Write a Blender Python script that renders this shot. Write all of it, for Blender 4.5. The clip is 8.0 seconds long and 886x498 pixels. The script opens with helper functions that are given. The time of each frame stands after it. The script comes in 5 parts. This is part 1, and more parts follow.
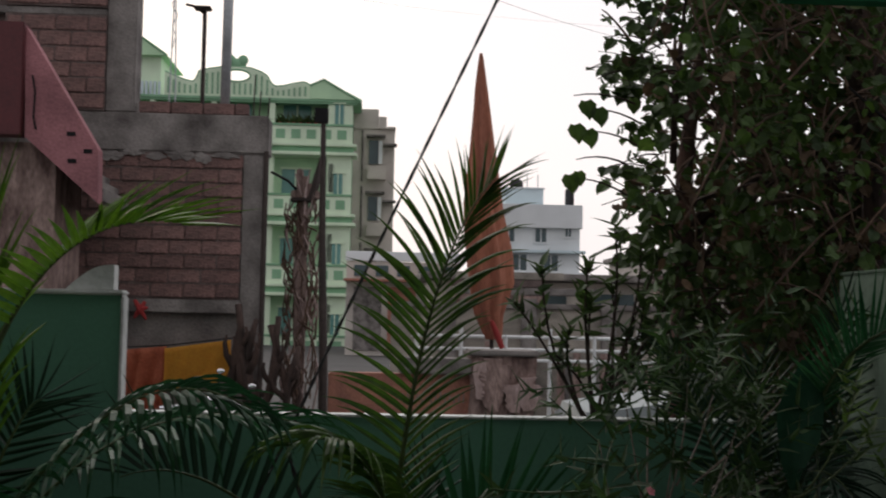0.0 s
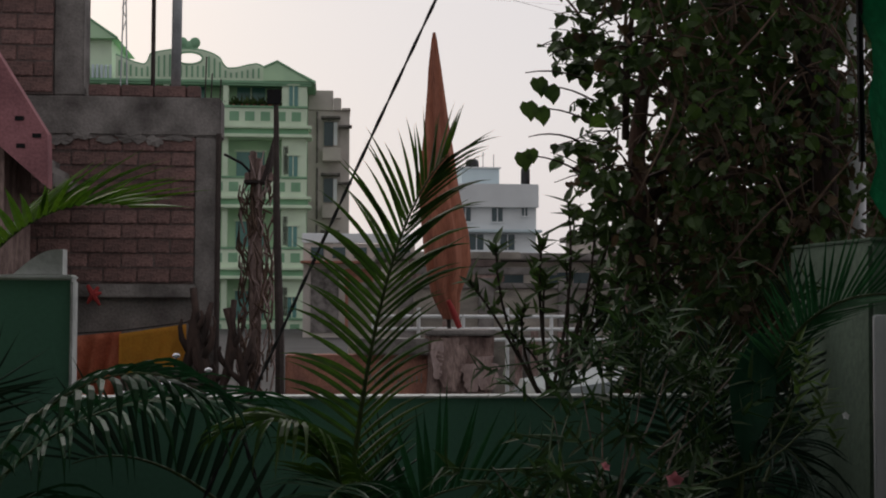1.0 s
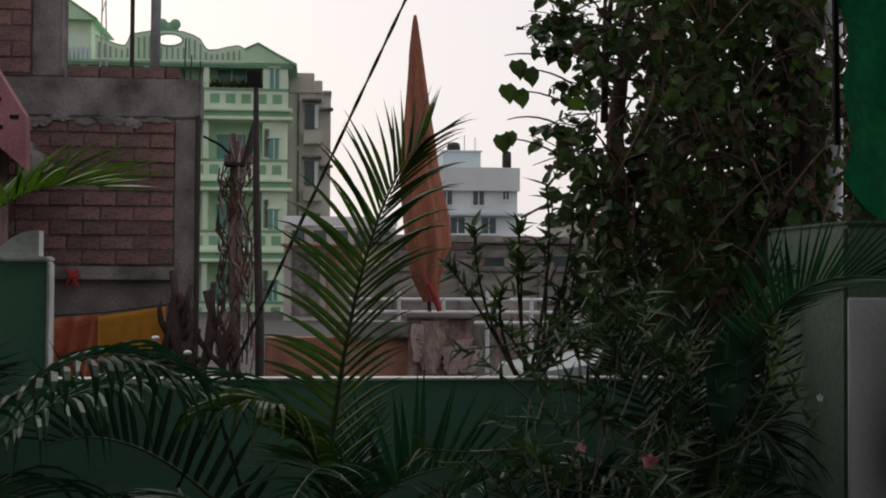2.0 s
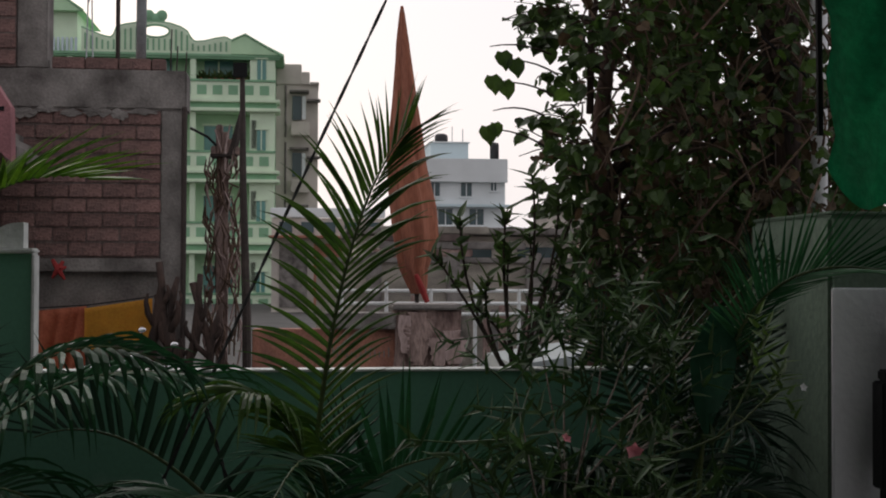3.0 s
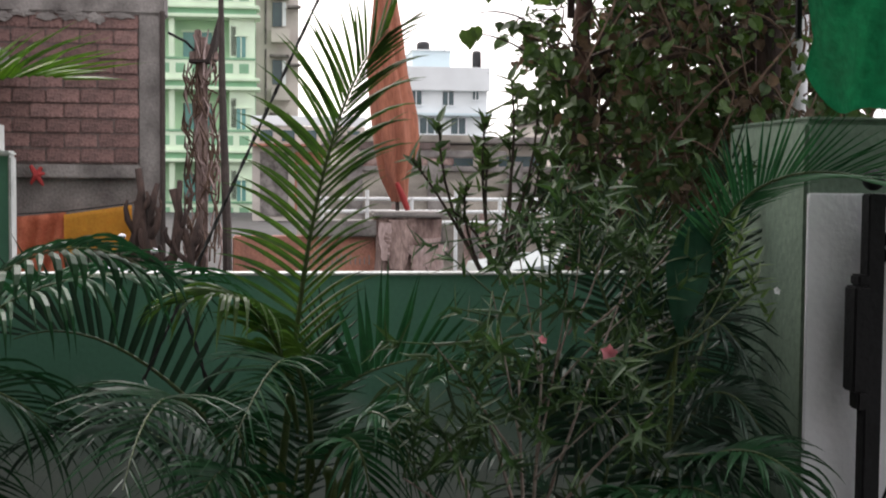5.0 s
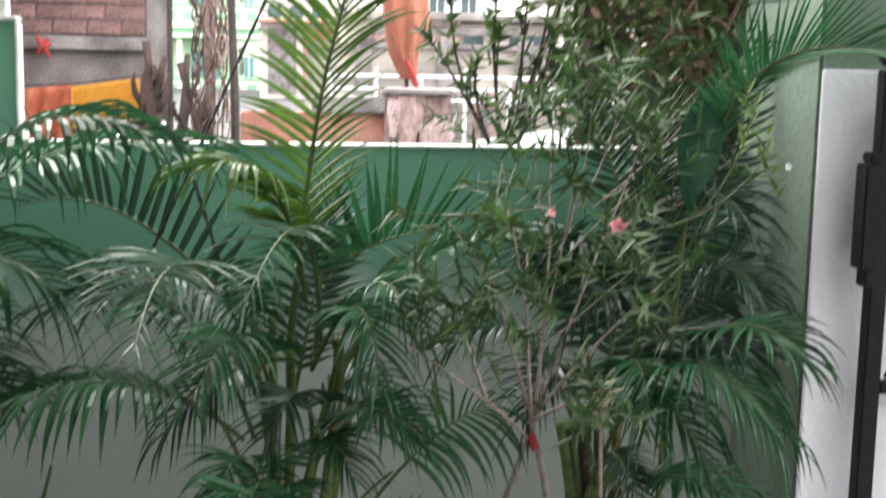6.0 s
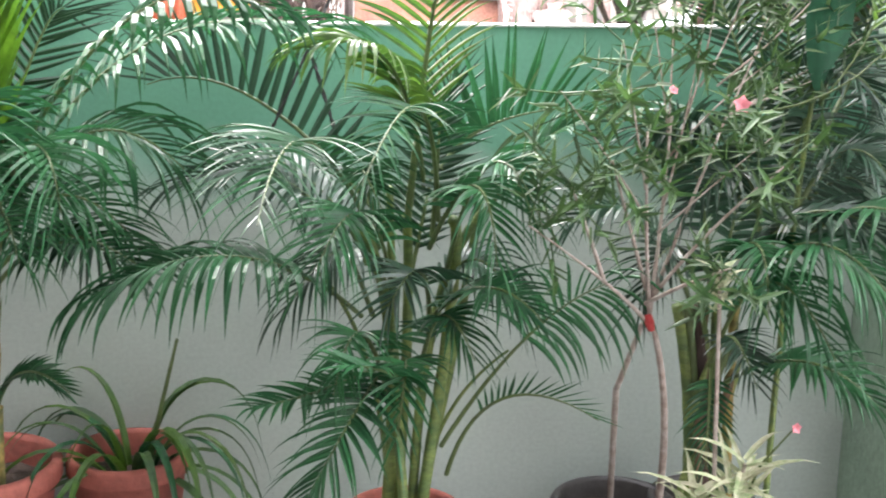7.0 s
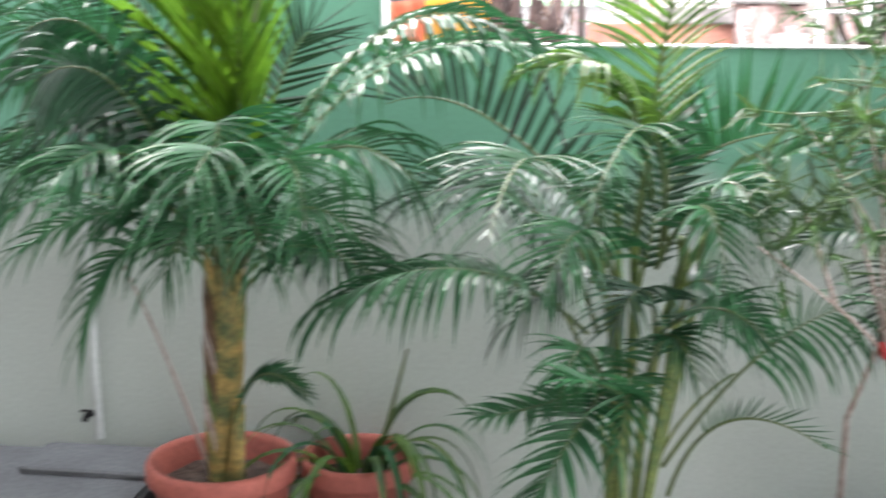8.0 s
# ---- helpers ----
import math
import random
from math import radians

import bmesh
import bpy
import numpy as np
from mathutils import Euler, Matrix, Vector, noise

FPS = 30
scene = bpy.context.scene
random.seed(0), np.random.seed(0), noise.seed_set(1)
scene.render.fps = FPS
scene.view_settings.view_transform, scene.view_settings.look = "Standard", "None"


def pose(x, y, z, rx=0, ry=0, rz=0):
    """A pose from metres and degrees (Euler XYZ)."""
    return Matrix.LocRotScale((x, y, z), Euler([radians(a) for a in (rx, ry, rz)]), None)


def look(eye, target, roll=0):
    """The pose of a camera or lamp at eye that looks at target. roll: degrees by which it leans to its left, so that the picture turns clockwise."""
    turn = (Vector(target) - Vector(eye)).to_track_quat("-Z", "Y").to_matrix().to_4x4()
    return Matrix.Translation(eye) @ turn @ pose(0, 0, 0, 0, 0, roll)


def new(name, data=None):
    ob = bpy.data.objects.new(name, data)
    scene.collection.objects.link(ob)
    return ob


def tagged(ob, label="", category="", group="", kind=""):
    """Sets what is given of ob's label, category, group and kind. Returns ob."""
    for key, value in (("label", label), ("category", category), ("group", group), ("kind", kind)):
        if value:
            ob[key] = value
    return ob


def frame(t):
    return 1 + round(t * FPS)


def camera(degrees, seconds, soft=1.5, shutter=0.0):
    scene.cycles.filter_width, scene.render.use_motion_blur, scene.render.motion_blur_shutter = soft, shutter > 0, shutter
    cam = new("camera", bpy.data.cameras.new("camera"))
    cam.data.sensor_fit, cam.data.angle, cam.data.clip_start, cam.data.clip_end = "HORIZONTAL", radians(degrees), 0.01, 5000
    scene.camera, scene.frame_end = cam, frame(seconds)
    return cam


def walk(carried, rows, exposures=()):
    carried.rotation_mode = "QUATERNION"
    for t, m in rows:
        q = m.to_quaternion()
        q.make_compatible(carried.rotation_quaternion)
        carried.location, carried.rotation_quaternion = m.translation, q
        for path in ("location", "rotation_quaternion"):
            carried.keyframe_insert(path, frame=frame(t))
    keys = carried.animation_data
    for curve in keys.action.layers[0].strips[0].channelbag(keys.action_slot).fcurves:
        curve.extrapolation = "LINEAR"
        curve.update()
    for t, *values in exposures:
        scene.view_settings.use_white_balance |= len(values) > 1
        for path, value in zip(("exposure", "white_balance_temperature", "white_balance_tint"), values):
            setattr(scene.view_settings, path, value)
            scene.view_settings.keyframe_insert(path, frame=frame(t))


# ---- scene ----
cam = camera(38.63, 8.0, soft=1.9, shutter=0.6)
PATH = [
    (0.0, look((-0.0266, 0.0071, 1.6401), (0.4962, 9.9797, 2.1629), 1.17)),
    (0.5, look((-0.0239, 0.0223, 1.6392), (0.7541, 9.9826, 2.0712), 0.84)),
    (1.0, look((-0.0158, 0.0189, 1.6369), (0.8475, 9.9746, 2.0106), 0.21)),
    (1.5, look((-0.0103, 0.0185, 1.6349), (0.9255, 9.9708, 1.9101), 0.42)),
    (1.7, look((-0.0093, 0.0179, 1.6347), (0.9627, 9.9671, 1.8966), 0.39)),
    (2.8, look((-0.0036, 0.0147, 1.6337), (1.0805, 9.9540, 1.8225), 0.23)),
    (3.0, look((-0.0026, 0.0141, 1.6336), (1.1043, 9.9511, 1.8090), 0.20)),
    (3.5, look((-0.0017, 0.0148, 1.6297), (1.1359, 9.9499, 1.6520), 0.07)),
    (4.0, look((0.0005, 0.0163, 1.6267), (1.2012, 9.9432, 1.5014), 0.32)),
    (4.2, look((0.0012, 0.0142, 1.6258), (1.2208, 9.9378, 1.4400), 0.34)),
    (5.3, look((0.0051, 0.0025, 1.6206), (1.3044, 9.8954, 0.9552), 0.43)),
    (5.5, look((0.0058, 0.0004, 1.6197), (1.3450, 9.8796, 0.8405), 0.44)),
    (5.7, look((0.0040, 0.0042, 1.6125), (1.2864, 9.8646, 0.5497), 0.74)),
    (6.0, look((0.0013, 0.0100, 1.6018), (1.1974, 9.8279, 0.1262), 1.19)),
    (6.2, look((-0.0014, 0.0096, 1.5950), (1.0348, 9.8098, -0.1026), 1.08)),
    (6.5, look((-0.0053, 0.0089, 1.5848), (0.6287, 9.7916, -0.3893), 0.93)),
    (6.7, look((-0.0086, 0.0092, 1.5792), (0.4553, 9.7644, -0.5705), 0.84)),
    (7.0, look((-0.0135, 0.0096, 1.5707), (0.3171, 9.7327, -0.7431), 0.70)),
    (7.3, look((-0.0131, -0.0077, 1.5664), (-0.0295, 9.7404, -0.6639), 0.29)),
    (7.5, look((-0.0129, -0.0192, 1.5636), (-0.4217, 9.7409, -0.5746), 0.02)),
    (7.7, look((-0.0136, -0.0297, 1.5644), (-0.7825, 9.7184, -0.5290), 0.00)),
    (8.0, look((-0.0146, -0.0455, 1.5655), (-1.4639, 9.6162, -0.5677), -0.03)),
]
walk(cam, PATH, exposures=((0.0, 0.0, 6500, 10), (0.5, -0.38, 6500, 10), (1.0, -0.42, 6500, 10), (1.5, -0.3, 6500, 10), (3.0, -0.05, 6500, 10), (3.5, 0.1, 6500, 10), (4.2, 0.4, 6500, 10), (5.3, 1.75, 6500, 10), (5.5, 1.98, 6500, 10), (6.0, 3.05, 6450, 9.5), (6.5, 3.65, 6400, 9), (7.0, 4.1, 6350, 10), (8.0, 4.15, 6300, 12)))

# ---- world and light: a bright overcast evening sky over the street ----
world = bpy.data.worlds.new("sky")
scene.world = world
world.use_nodes = True
wn, wl = world.node_tree.nodes, world.node_tree.links
sky = wn.new("ShaderNodeTexSky")
sky.sky_type, sky.sun_disc = "NISHITA", False
sky.sun_elevation, sky.sun_rotation = radians(24), radians(-25)
sky.dust_density, sky.air_density = 4.0, 1.5
cloud = wn.new("ShaderNodeMix")
cloud.data_type = "RGBA"
cloud.inputs[0].default_value = 0.86
cloud.inputs[7].default_value = (8.6, 8.2, 8.5, 1)
wl.new(sky.outputs[0], cloud.inputs[6])
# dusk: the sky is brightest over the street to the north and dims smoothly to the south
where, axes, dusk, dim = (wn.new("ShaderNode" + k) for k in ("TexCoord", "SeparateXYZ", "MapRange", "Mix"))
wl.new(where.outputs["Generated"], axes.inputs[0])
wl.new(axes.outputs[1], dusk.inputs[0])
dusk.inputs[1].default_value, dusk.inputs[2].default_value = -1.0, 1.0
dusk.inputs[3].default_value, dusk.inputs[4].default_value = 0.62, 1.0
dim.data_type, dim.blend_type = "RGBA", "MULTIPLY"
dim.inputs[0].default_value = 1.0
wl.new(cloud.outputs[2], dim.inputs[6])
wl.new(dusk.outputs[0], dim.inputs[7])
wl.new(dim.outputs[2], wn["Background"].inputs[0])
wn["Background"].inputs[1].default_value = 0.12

sun_data = bpy.data.lights.new("sun", "SUN")
sun_data.energy, sun_data.angle, sun_data.color = 0.7, radians(25), (1.0, 0.95, 0.9)
sun = new("sun", sun_data)
sun.matrix_world = look((-6, 14, 20), (0, 0, 0))


# ---- materials ----
def mat(name, color, rough=0.6, vary=0.25, scale=6.0, bump=0.2, metal=0.0, fine=60.0, other=None, spec=0.5, each=0.0, translucent=0.0, stretch=(1, 1, 1)):
    """A surface of a base colour with stains at one scale, grain at another, and fine relief. other: the colour of the stains."""
    m = bpy.data.materials.new(name)
    m.use_nodes = True
    n, l = m.node_tree.nodes, m.node_tree.links
    b = n["Principled BSDF"]
    b.inputs["Metallic"].default_value, b.inputs["Roughness"].default_value = metal, rough
    b.inputs["Specular IOR Level"].default_value = spec
    co = n.new("ShaderNodeTexCoord")
    mp = n.new("ShaderNodeMapping")
    mp.inputs["Scale"].default_value = stretch
    l.new(co.outputs["Object"], mp.inputs[0])
    big, small = n.new("ShaderNodeTexNoise"), n.new("ShaderNodeTexNoise")
    for t, s, d in ((big, scale, 5), (small, fine, 3)):
        t.inputs["Scale"].default_value, t.inputs["Detail"].default_value = s, d
        l.new(mp.outputs[0], t.inputs["Vector"])
    ramp = n.new("ShaderNodeValToRGB")
    dark = other or tuple(c * (1 - vary) for c in color)
    ramp.color_ramp.elements[0].color, ramp.color_ramp.elements[1].color = (*dark, 1), (*color, 1)
    ramp.color_ramp.elements[0].position, ramp.color_ramp.elements[1].position = 0.32, 0.62
    l.new(big.outputs[0], ramp.inputs[0])
    grain = n.new("ShaderNodeMix")
    grain.data_type, grain.blend_type = "RGBA", "OVERLAY"
    grain.inputs[0].default_value = min(1.0, vary * 1.4)
    l.new(ramp.outputs[0], grain.inputs[6])
    l.new(small.outputs[0], grain.inputs[7])
    out = grain.outputs[2]
    if each:
        info, geo = n.new("ShaderNodeObjectInfo"), n.new("ShaderNodeNewGeometry")
        add = n.new("ShaderNodeMath")
        l.new(info.outputs["Random"], add.inputs[0])
        l.new(geo.outputs["Random Per Island"], add.inputs[1])
        rng = n.new("ShaderNodeMapRange")
        rng.inputs[1].default_value, rng.inputs[2].default_value = 0.0, 2.0
        rng.inputs[3].default_value, rng.inputs[4].default_value = 1 - each, 1 + each
        l.new(add.outputs[0], rng.inputs[0])
        hsv = n.new("ShaderNodeHueSaturation")
        l.new(rng.outputs[0], hsv.inputs["Value"])
        l.new(out, hsv.inputs["Color"])
        out = hsv.outputs[0]
    l.new(out, b.inputs["Base Color"])
    if bump:
        bp = n.new("ShaderNodeBump")
        bp.inputs["Strength"].default_value, bp.inputs["Distance"].default_value = bump, 0.01
        l.new(small.outputs[0], bp.inputs["Height"])
        l.new(bp.outputs[0], b.inputs["Normal"])
    if translucent:
        tr, mx = n.new("ShaderNodeBsdfTranslucent"), n.new("ShaderNodeMixShader")
        mx.inputs[0].default_value = translucent
        l.new(out, tr.inputs[0])
        l.new(b.outputs[0], mx.inputs[1])
        l.new(tr.outputs[0], mx.inputs[2])
        l.new(mx.outputs[0], n["Material Output"].inputs[0])
    return m


def two_tone(name, upper, lower, z, soft):
    """Wall paint in two colours that meet, roughly brushed, at the height z."""
    m = mat(name, lower, 0.7, 0.1, 2.2, 0.06, fine=90)
    n, l = m.node_tree.nodes, m.node_tree.links
    geo, sep, wob = n.new("ShaderNodeNewGeometry"), n.new("ShaderNodeSeparateXYZ"), n.new("ShaderNodeTexNoise")
    wob.inputs["Scale"].default_value = 7
    l.new(geo.outputs["Position"], sep.inputs[0])
    l.new(geo.outputs["Position"], wob.inputs["Vector"])
    add = n.new("ShaderNodeMath")
    add.operation = "MULTIPLY_ADD"
    add.inputs[1].default_value = soft
    l.new(wob.outputs[0], add.inputs[0])
    l.new(sep.outputs[2], add.inputs[2])
    rng = n.new("ShaderNodeMapRange")
    rng.inputs[1].default_value, rng.inputs[2].default_value = z, z + soft
    l.new(add.outputs[0], rng.inputs[0])
    mx = n.new("ShaderNodeMix")
    mx.data_type = "RGBA"
    b = n["Principled BSDF"]
    old = b.inputs["Base Color"].links[0].from_socket
    tint = n.new("ShaderNodeMix")
    tint.data_type, tint.blend_type = "RGBA", "MULTIPLY"
    tint.inputs[0].default_value = 1
    tint.inputs[7].default_value = (*[u / w for u, w in zip(upper, lower)], 1)
    l.new(old, tint.inputs[6])
    l.new(rng.outputs[0], mx.inputs[0])
    l.new(old, mx.inputs[6])
    l.new(tint.outputs[2], mx.inputs[7])
    l.new(mx.outputs[2], b.inputs["Base Color"])
    return m


WALL = two_tone("wall_paint", (0.13, 0.32, 0.22), (0.40, 0.455, 0.415), 1.02, 0.22)
WALL_GREY = mat("grey_green_paint", (0.16, 0.22, 0.16), 0.75, 0.25, 2.5, 0.25, other=(0.115, 0.165, 0.12))
WHITE_EDGE = mat("white_edge", (0.72, 0.74, 0.72), 0.6, 0.25, 9, 0.3, other=(0.5, 0.52, 0.5))
PILLAR = mat("pillar_paint", (0.80, 0.81, 0.83), 0.65, 0.1, 4, 0.2)
CONCRETE = mat("concrete", (0.23, 0.215, 0.20), 0.9, 0.4, 4, 0.5, other=(0.12, 0.11, 0.105))
CEMENT = mat("old_cement", (0.255, 0.235, 0.22), 0.9, 0.28, 4.0, 0.5, other=(0.085, 0.075, 0.07))
LEDGE = mat("ledge_cement", (0.11, 0.12, 0.125), 0.7, 0.3, 4, 0.3)
FLOOR = mat("garden_floor", (0.22, 0.22, 0.215), 0.55, 0.3, 4, 0.2)
ASPHALT = mat("asphalt", (0.06, 0.058, 0.056), 0.9, 0.3, 0.6, 0.4, fine=30)
BRICK = mat("brick", (0.215, 0.125, 0.112), 0.95, 0.5, 7, 0.8, other=(0.11, 0.072, 0.066), each=0.45)
MORTAR = mat("mortar", (0.15, 0.112, 0.103), 0.95, 0.35, 10, 0.6)
PLASTER_PINK = mat("pink_plaster", (0.36, 0.15, 0.165), 0.8, 0.35, 4, 0.3, other=(0.22, 0.09, 0.10))
MAROON = mat("maroon_paint", (0.10, 0.016, 0.02), 0.6, 0.25, 5, 0.2)
SALMON = mat("salmon_plaster", (0.42, 0.19, 0.13), 0.85, 0.35, 6, 0.4, other=(0.28, 0.13, 0.10))
RUIN = mat("weathered_plaster", (0.36, 0.26, 0.23), 0.95, 0.5, 9, 0.9, other=(0.085, 0.05, 0.045), stretch=(1, 1, 0.4))
PIPE_PAINT = mat("painted_pipe", (0.50, 0.55, 0.53), 0.6, 0.15, 6, 0.1)
PALE_PINK = mat("pale_pink_plaster", (0.46, 0.35, 0.33), 0.9, 0.4, 12, 0.5, other=(0.28, 0.2, 0.18), stretch=(1, 1, 0.4))
BARK = mat("bark", (0.065, 0.04, 0.032), 0.95, 0.4, 18, 0.9, other=(0.03, 0.02, 0.017), stretch=(1, 1, 0.3))
BARK_RED = mat("reddish_bark", (0.10, 0.05, 0.036), 0.9, 0.5, 16, 0.9, other=(0.05, 0.03, 0.024), stretch=(1, 1, 0.3))
TWIG = mat("grey_twig", (0.30, 0.26, 0.23), 0.85, 0.35, 30, 0.5, other=(0.24, 0.18, 0.15))
DARK_METAL = mat("black_paint", (0.008, 0.008, 0.009), 0.6, 0.3, 12, 0.2, spec=0.2)
RUST = mat("rusty_pole", (0.055, 0.04, 0.035), 0.8, 0.4, 12, 0.4)
GALV = mat("galvanised", (0.42, 0.44, 0.46), 0.5, 0.2, 8, 0.1, metal=0.4)
RAIL_WHITE = mat("white_rail", (0.74, 0.77, 0.77), 0.5, 0.2, 8, 0.1)
TERRACOTTA = mat("terracotta", (0.29, 0.082, 0.058), 0.75, 0.25, 8, 0.25, other=(0.20, 0.056, 0.042))
POT_DARK = mat("dark_pot", (0.035, 0.032, 0.03), 0.5, 0.3, 8, 0.2)
SOIL = mat("soil", (0.06, 0.042, 0.03), 1.0, 0.5, 30, 1.0)
FROND = mat("frond_green", (0.028, 0.108, 0.038), 0.4, 0.3, 10, 0.05, other=(0.013, 0.07, 0.026), each=0.5, translucent=0.22, spec=0.28)
FROND_YOUNG = mat("frond_young", (0.13, 0.26, 0.02), 0.4, 0.3, 10, 0.05, other=(0.08, 0.19, 0.02), each=0.3, translucent=0.3)
VINE = mat("brown_vine", (0.15, 0.095, 0.065), 0.9, 0.4, 20, 0.4, other=(0.08, 0.05, 0.036), each=0.3)
FROND_TALL = mat("frond_tall", (0.075, 0.15, 0.02), 0.42, 0.3, 10, 0.05, other=(0.035, 0.09, 0.016), each=0.4, translucent=0.4)
# darker copy of the frond green, with shade put into its colour
FROND_SHADED = mat("frond_shaded", (0.018, 0.055, 0.028), 0.4, 0.3, 10, 0.05, each=0.3, translucent=0.15)
RACHIS = mat("leaf_stalk", (0.075, 0.11, 0.032), 0.5, 0.3, 14, 0.1)
CANE = mat("palm_cane", (0.12, 0.155, 0.035), 0.55, 0.45, 11, 0.2, other=(0.045, 0.085, 0.022), stretch=(1, 1, 2.5))
TRUNK = mat("palm_trunk", (0.25, 0.18, 0.05), 0.7, 0.5, 19, 0.4, other=(0.06, 0.085, 0.026), stretch=(1, 1, 1.3))
LEAF = mat("broad_leaf", (0.058, 0.098, 0.024), 0.52, 0.4, 8, 0.1, other=(0.026, 0.052, 0.015), each=0.8, translucent=0.3, spec=0.34)
# lighter copy of leaf green: daylight on the tree put into colour; also yellow sprig
LEAF_LIGHT = mat("lit_and_sprig_leaf", (0.10, 0.18, 0.03), 0.5, 0.35, 8, 0.1, other=(0.045, 0.095, 0.02), each=0.5, translucent=0.45, spec=0.35)
LEAF_DRY = mat("dry_leaf", (0.12, 0.075, 0.04), 0.8, 0.4, 20, 0.1, each=0.4, translucent=0.2)
NARROW = mat("narrow_leaf", (0.062, 0.13, 0.03), 0.55, 0.3, 20, 0.05, other=(0.026, 0.072, 0.022), each=0.45, translucent=0.25)
VARIEG = mat("cream_leaf", (0.42, 0.41, 0.28), 0.5, 0.3, 40, 0.05, other=(0.20, 0.27, 0.12), each=0.2, translucent=0.2)
PETAL = mat("pink_petal", (0.62, 0.22, 0.25), 0.5, 0.2, 30, 0.0, translucent=0.3)
GREEN_CLOTH = mat("green_cloth", (0.012, 0.21, 0.085), 0.75, 0.4, 7, 0.5, other=(0.008, 0.15, 0.06), translucent=0.35)
SAFFRON = mat("saffron_cloth", (0.36, 0.135, 0.08), 0.9, 0.35, 5, 0.3, other=(0.23, 0.085, 0.055), stretch=(1, 1, 0.2))
MUSTARD = mat("mustard_cloth", (0.80, 0.40, 0.05), 0.8, 0.2, 6, 0.2, translucent=0.1)
ORANGE = mat("orange_cloth", (0.72, 0.25, 0.14), 0.8, 0.3, 7, 0.3, other=(0.52, 0.14, 0.07), translucent=0.1)
RED = mat("red_cloth", (0.32, 0.03, 0.028), 0.8, 0.2, 8, 0.1)
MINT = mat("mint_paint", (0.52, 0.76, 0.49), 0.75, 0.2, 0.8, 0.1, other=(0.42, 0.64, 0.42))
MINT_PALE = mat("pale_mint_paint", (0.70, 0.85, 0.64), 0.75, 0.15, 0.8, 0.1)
# deep green of the trim; also stands in for shade in the recesses
MINT_DARK = mat("deep_green_and_recess_shade", (0.24, 0.46, 0.28), 0.7, 0.2, 0.8, 0.1)
GLASS = mat("dark_glass", (0.05, 0.09, 0.10), 0.12, 0.2, 1.0, 0.0)
TEAL_GLASS = mat("teal_glass", (0.13, 0.32, 0.29), 0.2, 0.2, 1.0, 0.0)
LANE_WALL = mat("stained_lane_wall", (0.40, 0.365, 0.31), 0.92, 0.5, 1.6, 0.3, other=(0.17, 0.155, 0.135), stretch=(1, 1, 2.2))
BROAD = mat("broad_dark_leaf", (0.014, 0.062, 0.03), 0.6, 0.3, 10, 0.1, other=(0.01, 0.045, 0.022), translucent=0.1, spec=0.12)
BEIGE = mat("beige_plaster", (0.60, 0.555, 0.50), 0.9, 0.35, 0.7, 0.2, other=(0.42, 0.385, 0.35))
HOUSE_WHITE = mat("white_house_paint", (0.80, 0.84, 0.85), 0.8, 0.15, 0.4, 0.1)
HOUSE_BLUE = mat("pale_blue_paint", (0.62, 0.74, 0.78), 0.8, 0.15, 0.4, 0.1)
CAR_WHITE = mat("silver_car_paint", (0.24, 0.28, 0.28), 0.5, 0.1, 3, 0.0)
RUBBER = mat("rubber", (0.02, 0.02, 0.02), 0.8, 0.2, 10, 0.2)
TANK = mat("tank_plastic", (0.02, 0.02, 0.022), 0.5, 0.2, 3, 0.1)
CHROME = mat("chrome", (0.8, 0.8, 0.82), 0.12, 0.05, 10, 0.0, metal=1.0)
HOUSE_WALL = mat("house_wall", (0.22, 0.21, 0.19), 0.8, 0.15, 2, 0.2)


# ---- builders ----
def part(name, bm, material, parent=None, label="", smooth=False):
    """Links a bmesh as one mesh object under a thing or a part."""
    me = bpy.data.meshes.new(name)
    if smooth:
        for f in bm.faces:
            f.smooth = True
    bm.to_mesh(me)
    bm.free()
    for m in material if isinstance(material, (list, tuple)) else (material,):
        me.materials.append(m)
    ob = new(name, me)
    if parent:
        ob.parent = parent
        ob.matrix_parent_inverse = parent.matrix_world.inverted()
    if label:
        ob["label"] = label
    return ob


def thing(name, label, category, place=(0, 0, 0), group="", kind=""):
    ob = new(name)
    ob.empty_display_size = 0.1
    ob.matrix_world = Matrix.Translation(place)
    return tagged(ob, label, category, group, kind)


def box(bm, lo, hi, bevel=0.0, turn=None):
    """A box between two corners, its edges rounded."""
    lo, hi = Vector(lo), Vector(hi)
    made = bmesh.ops.create_cube(bm, size=1.0)["verts"]
    bmesh.ops.scale(bm, vec=hi - lo, verts=made)
    bmesh.ops.translate(bm, vec=(lo + hi) / 2, verts=made)
    if turn:
        bmesh.ops.transform(bm, matrix=turn, verts=made)
    if bevel:
        edges = list({e for v in made for e in v.link_edges})
        bmesh.ops.bevel(bm, geom=edges, offset=bevel, segments=2, affect="EDGES")
    return bm


def boxes(*pairs, bevel=0.0):
    bm = bmesh.new()
    for lo, hi in pairs:
        box(bm, lo, hi, bevel)
    return bm


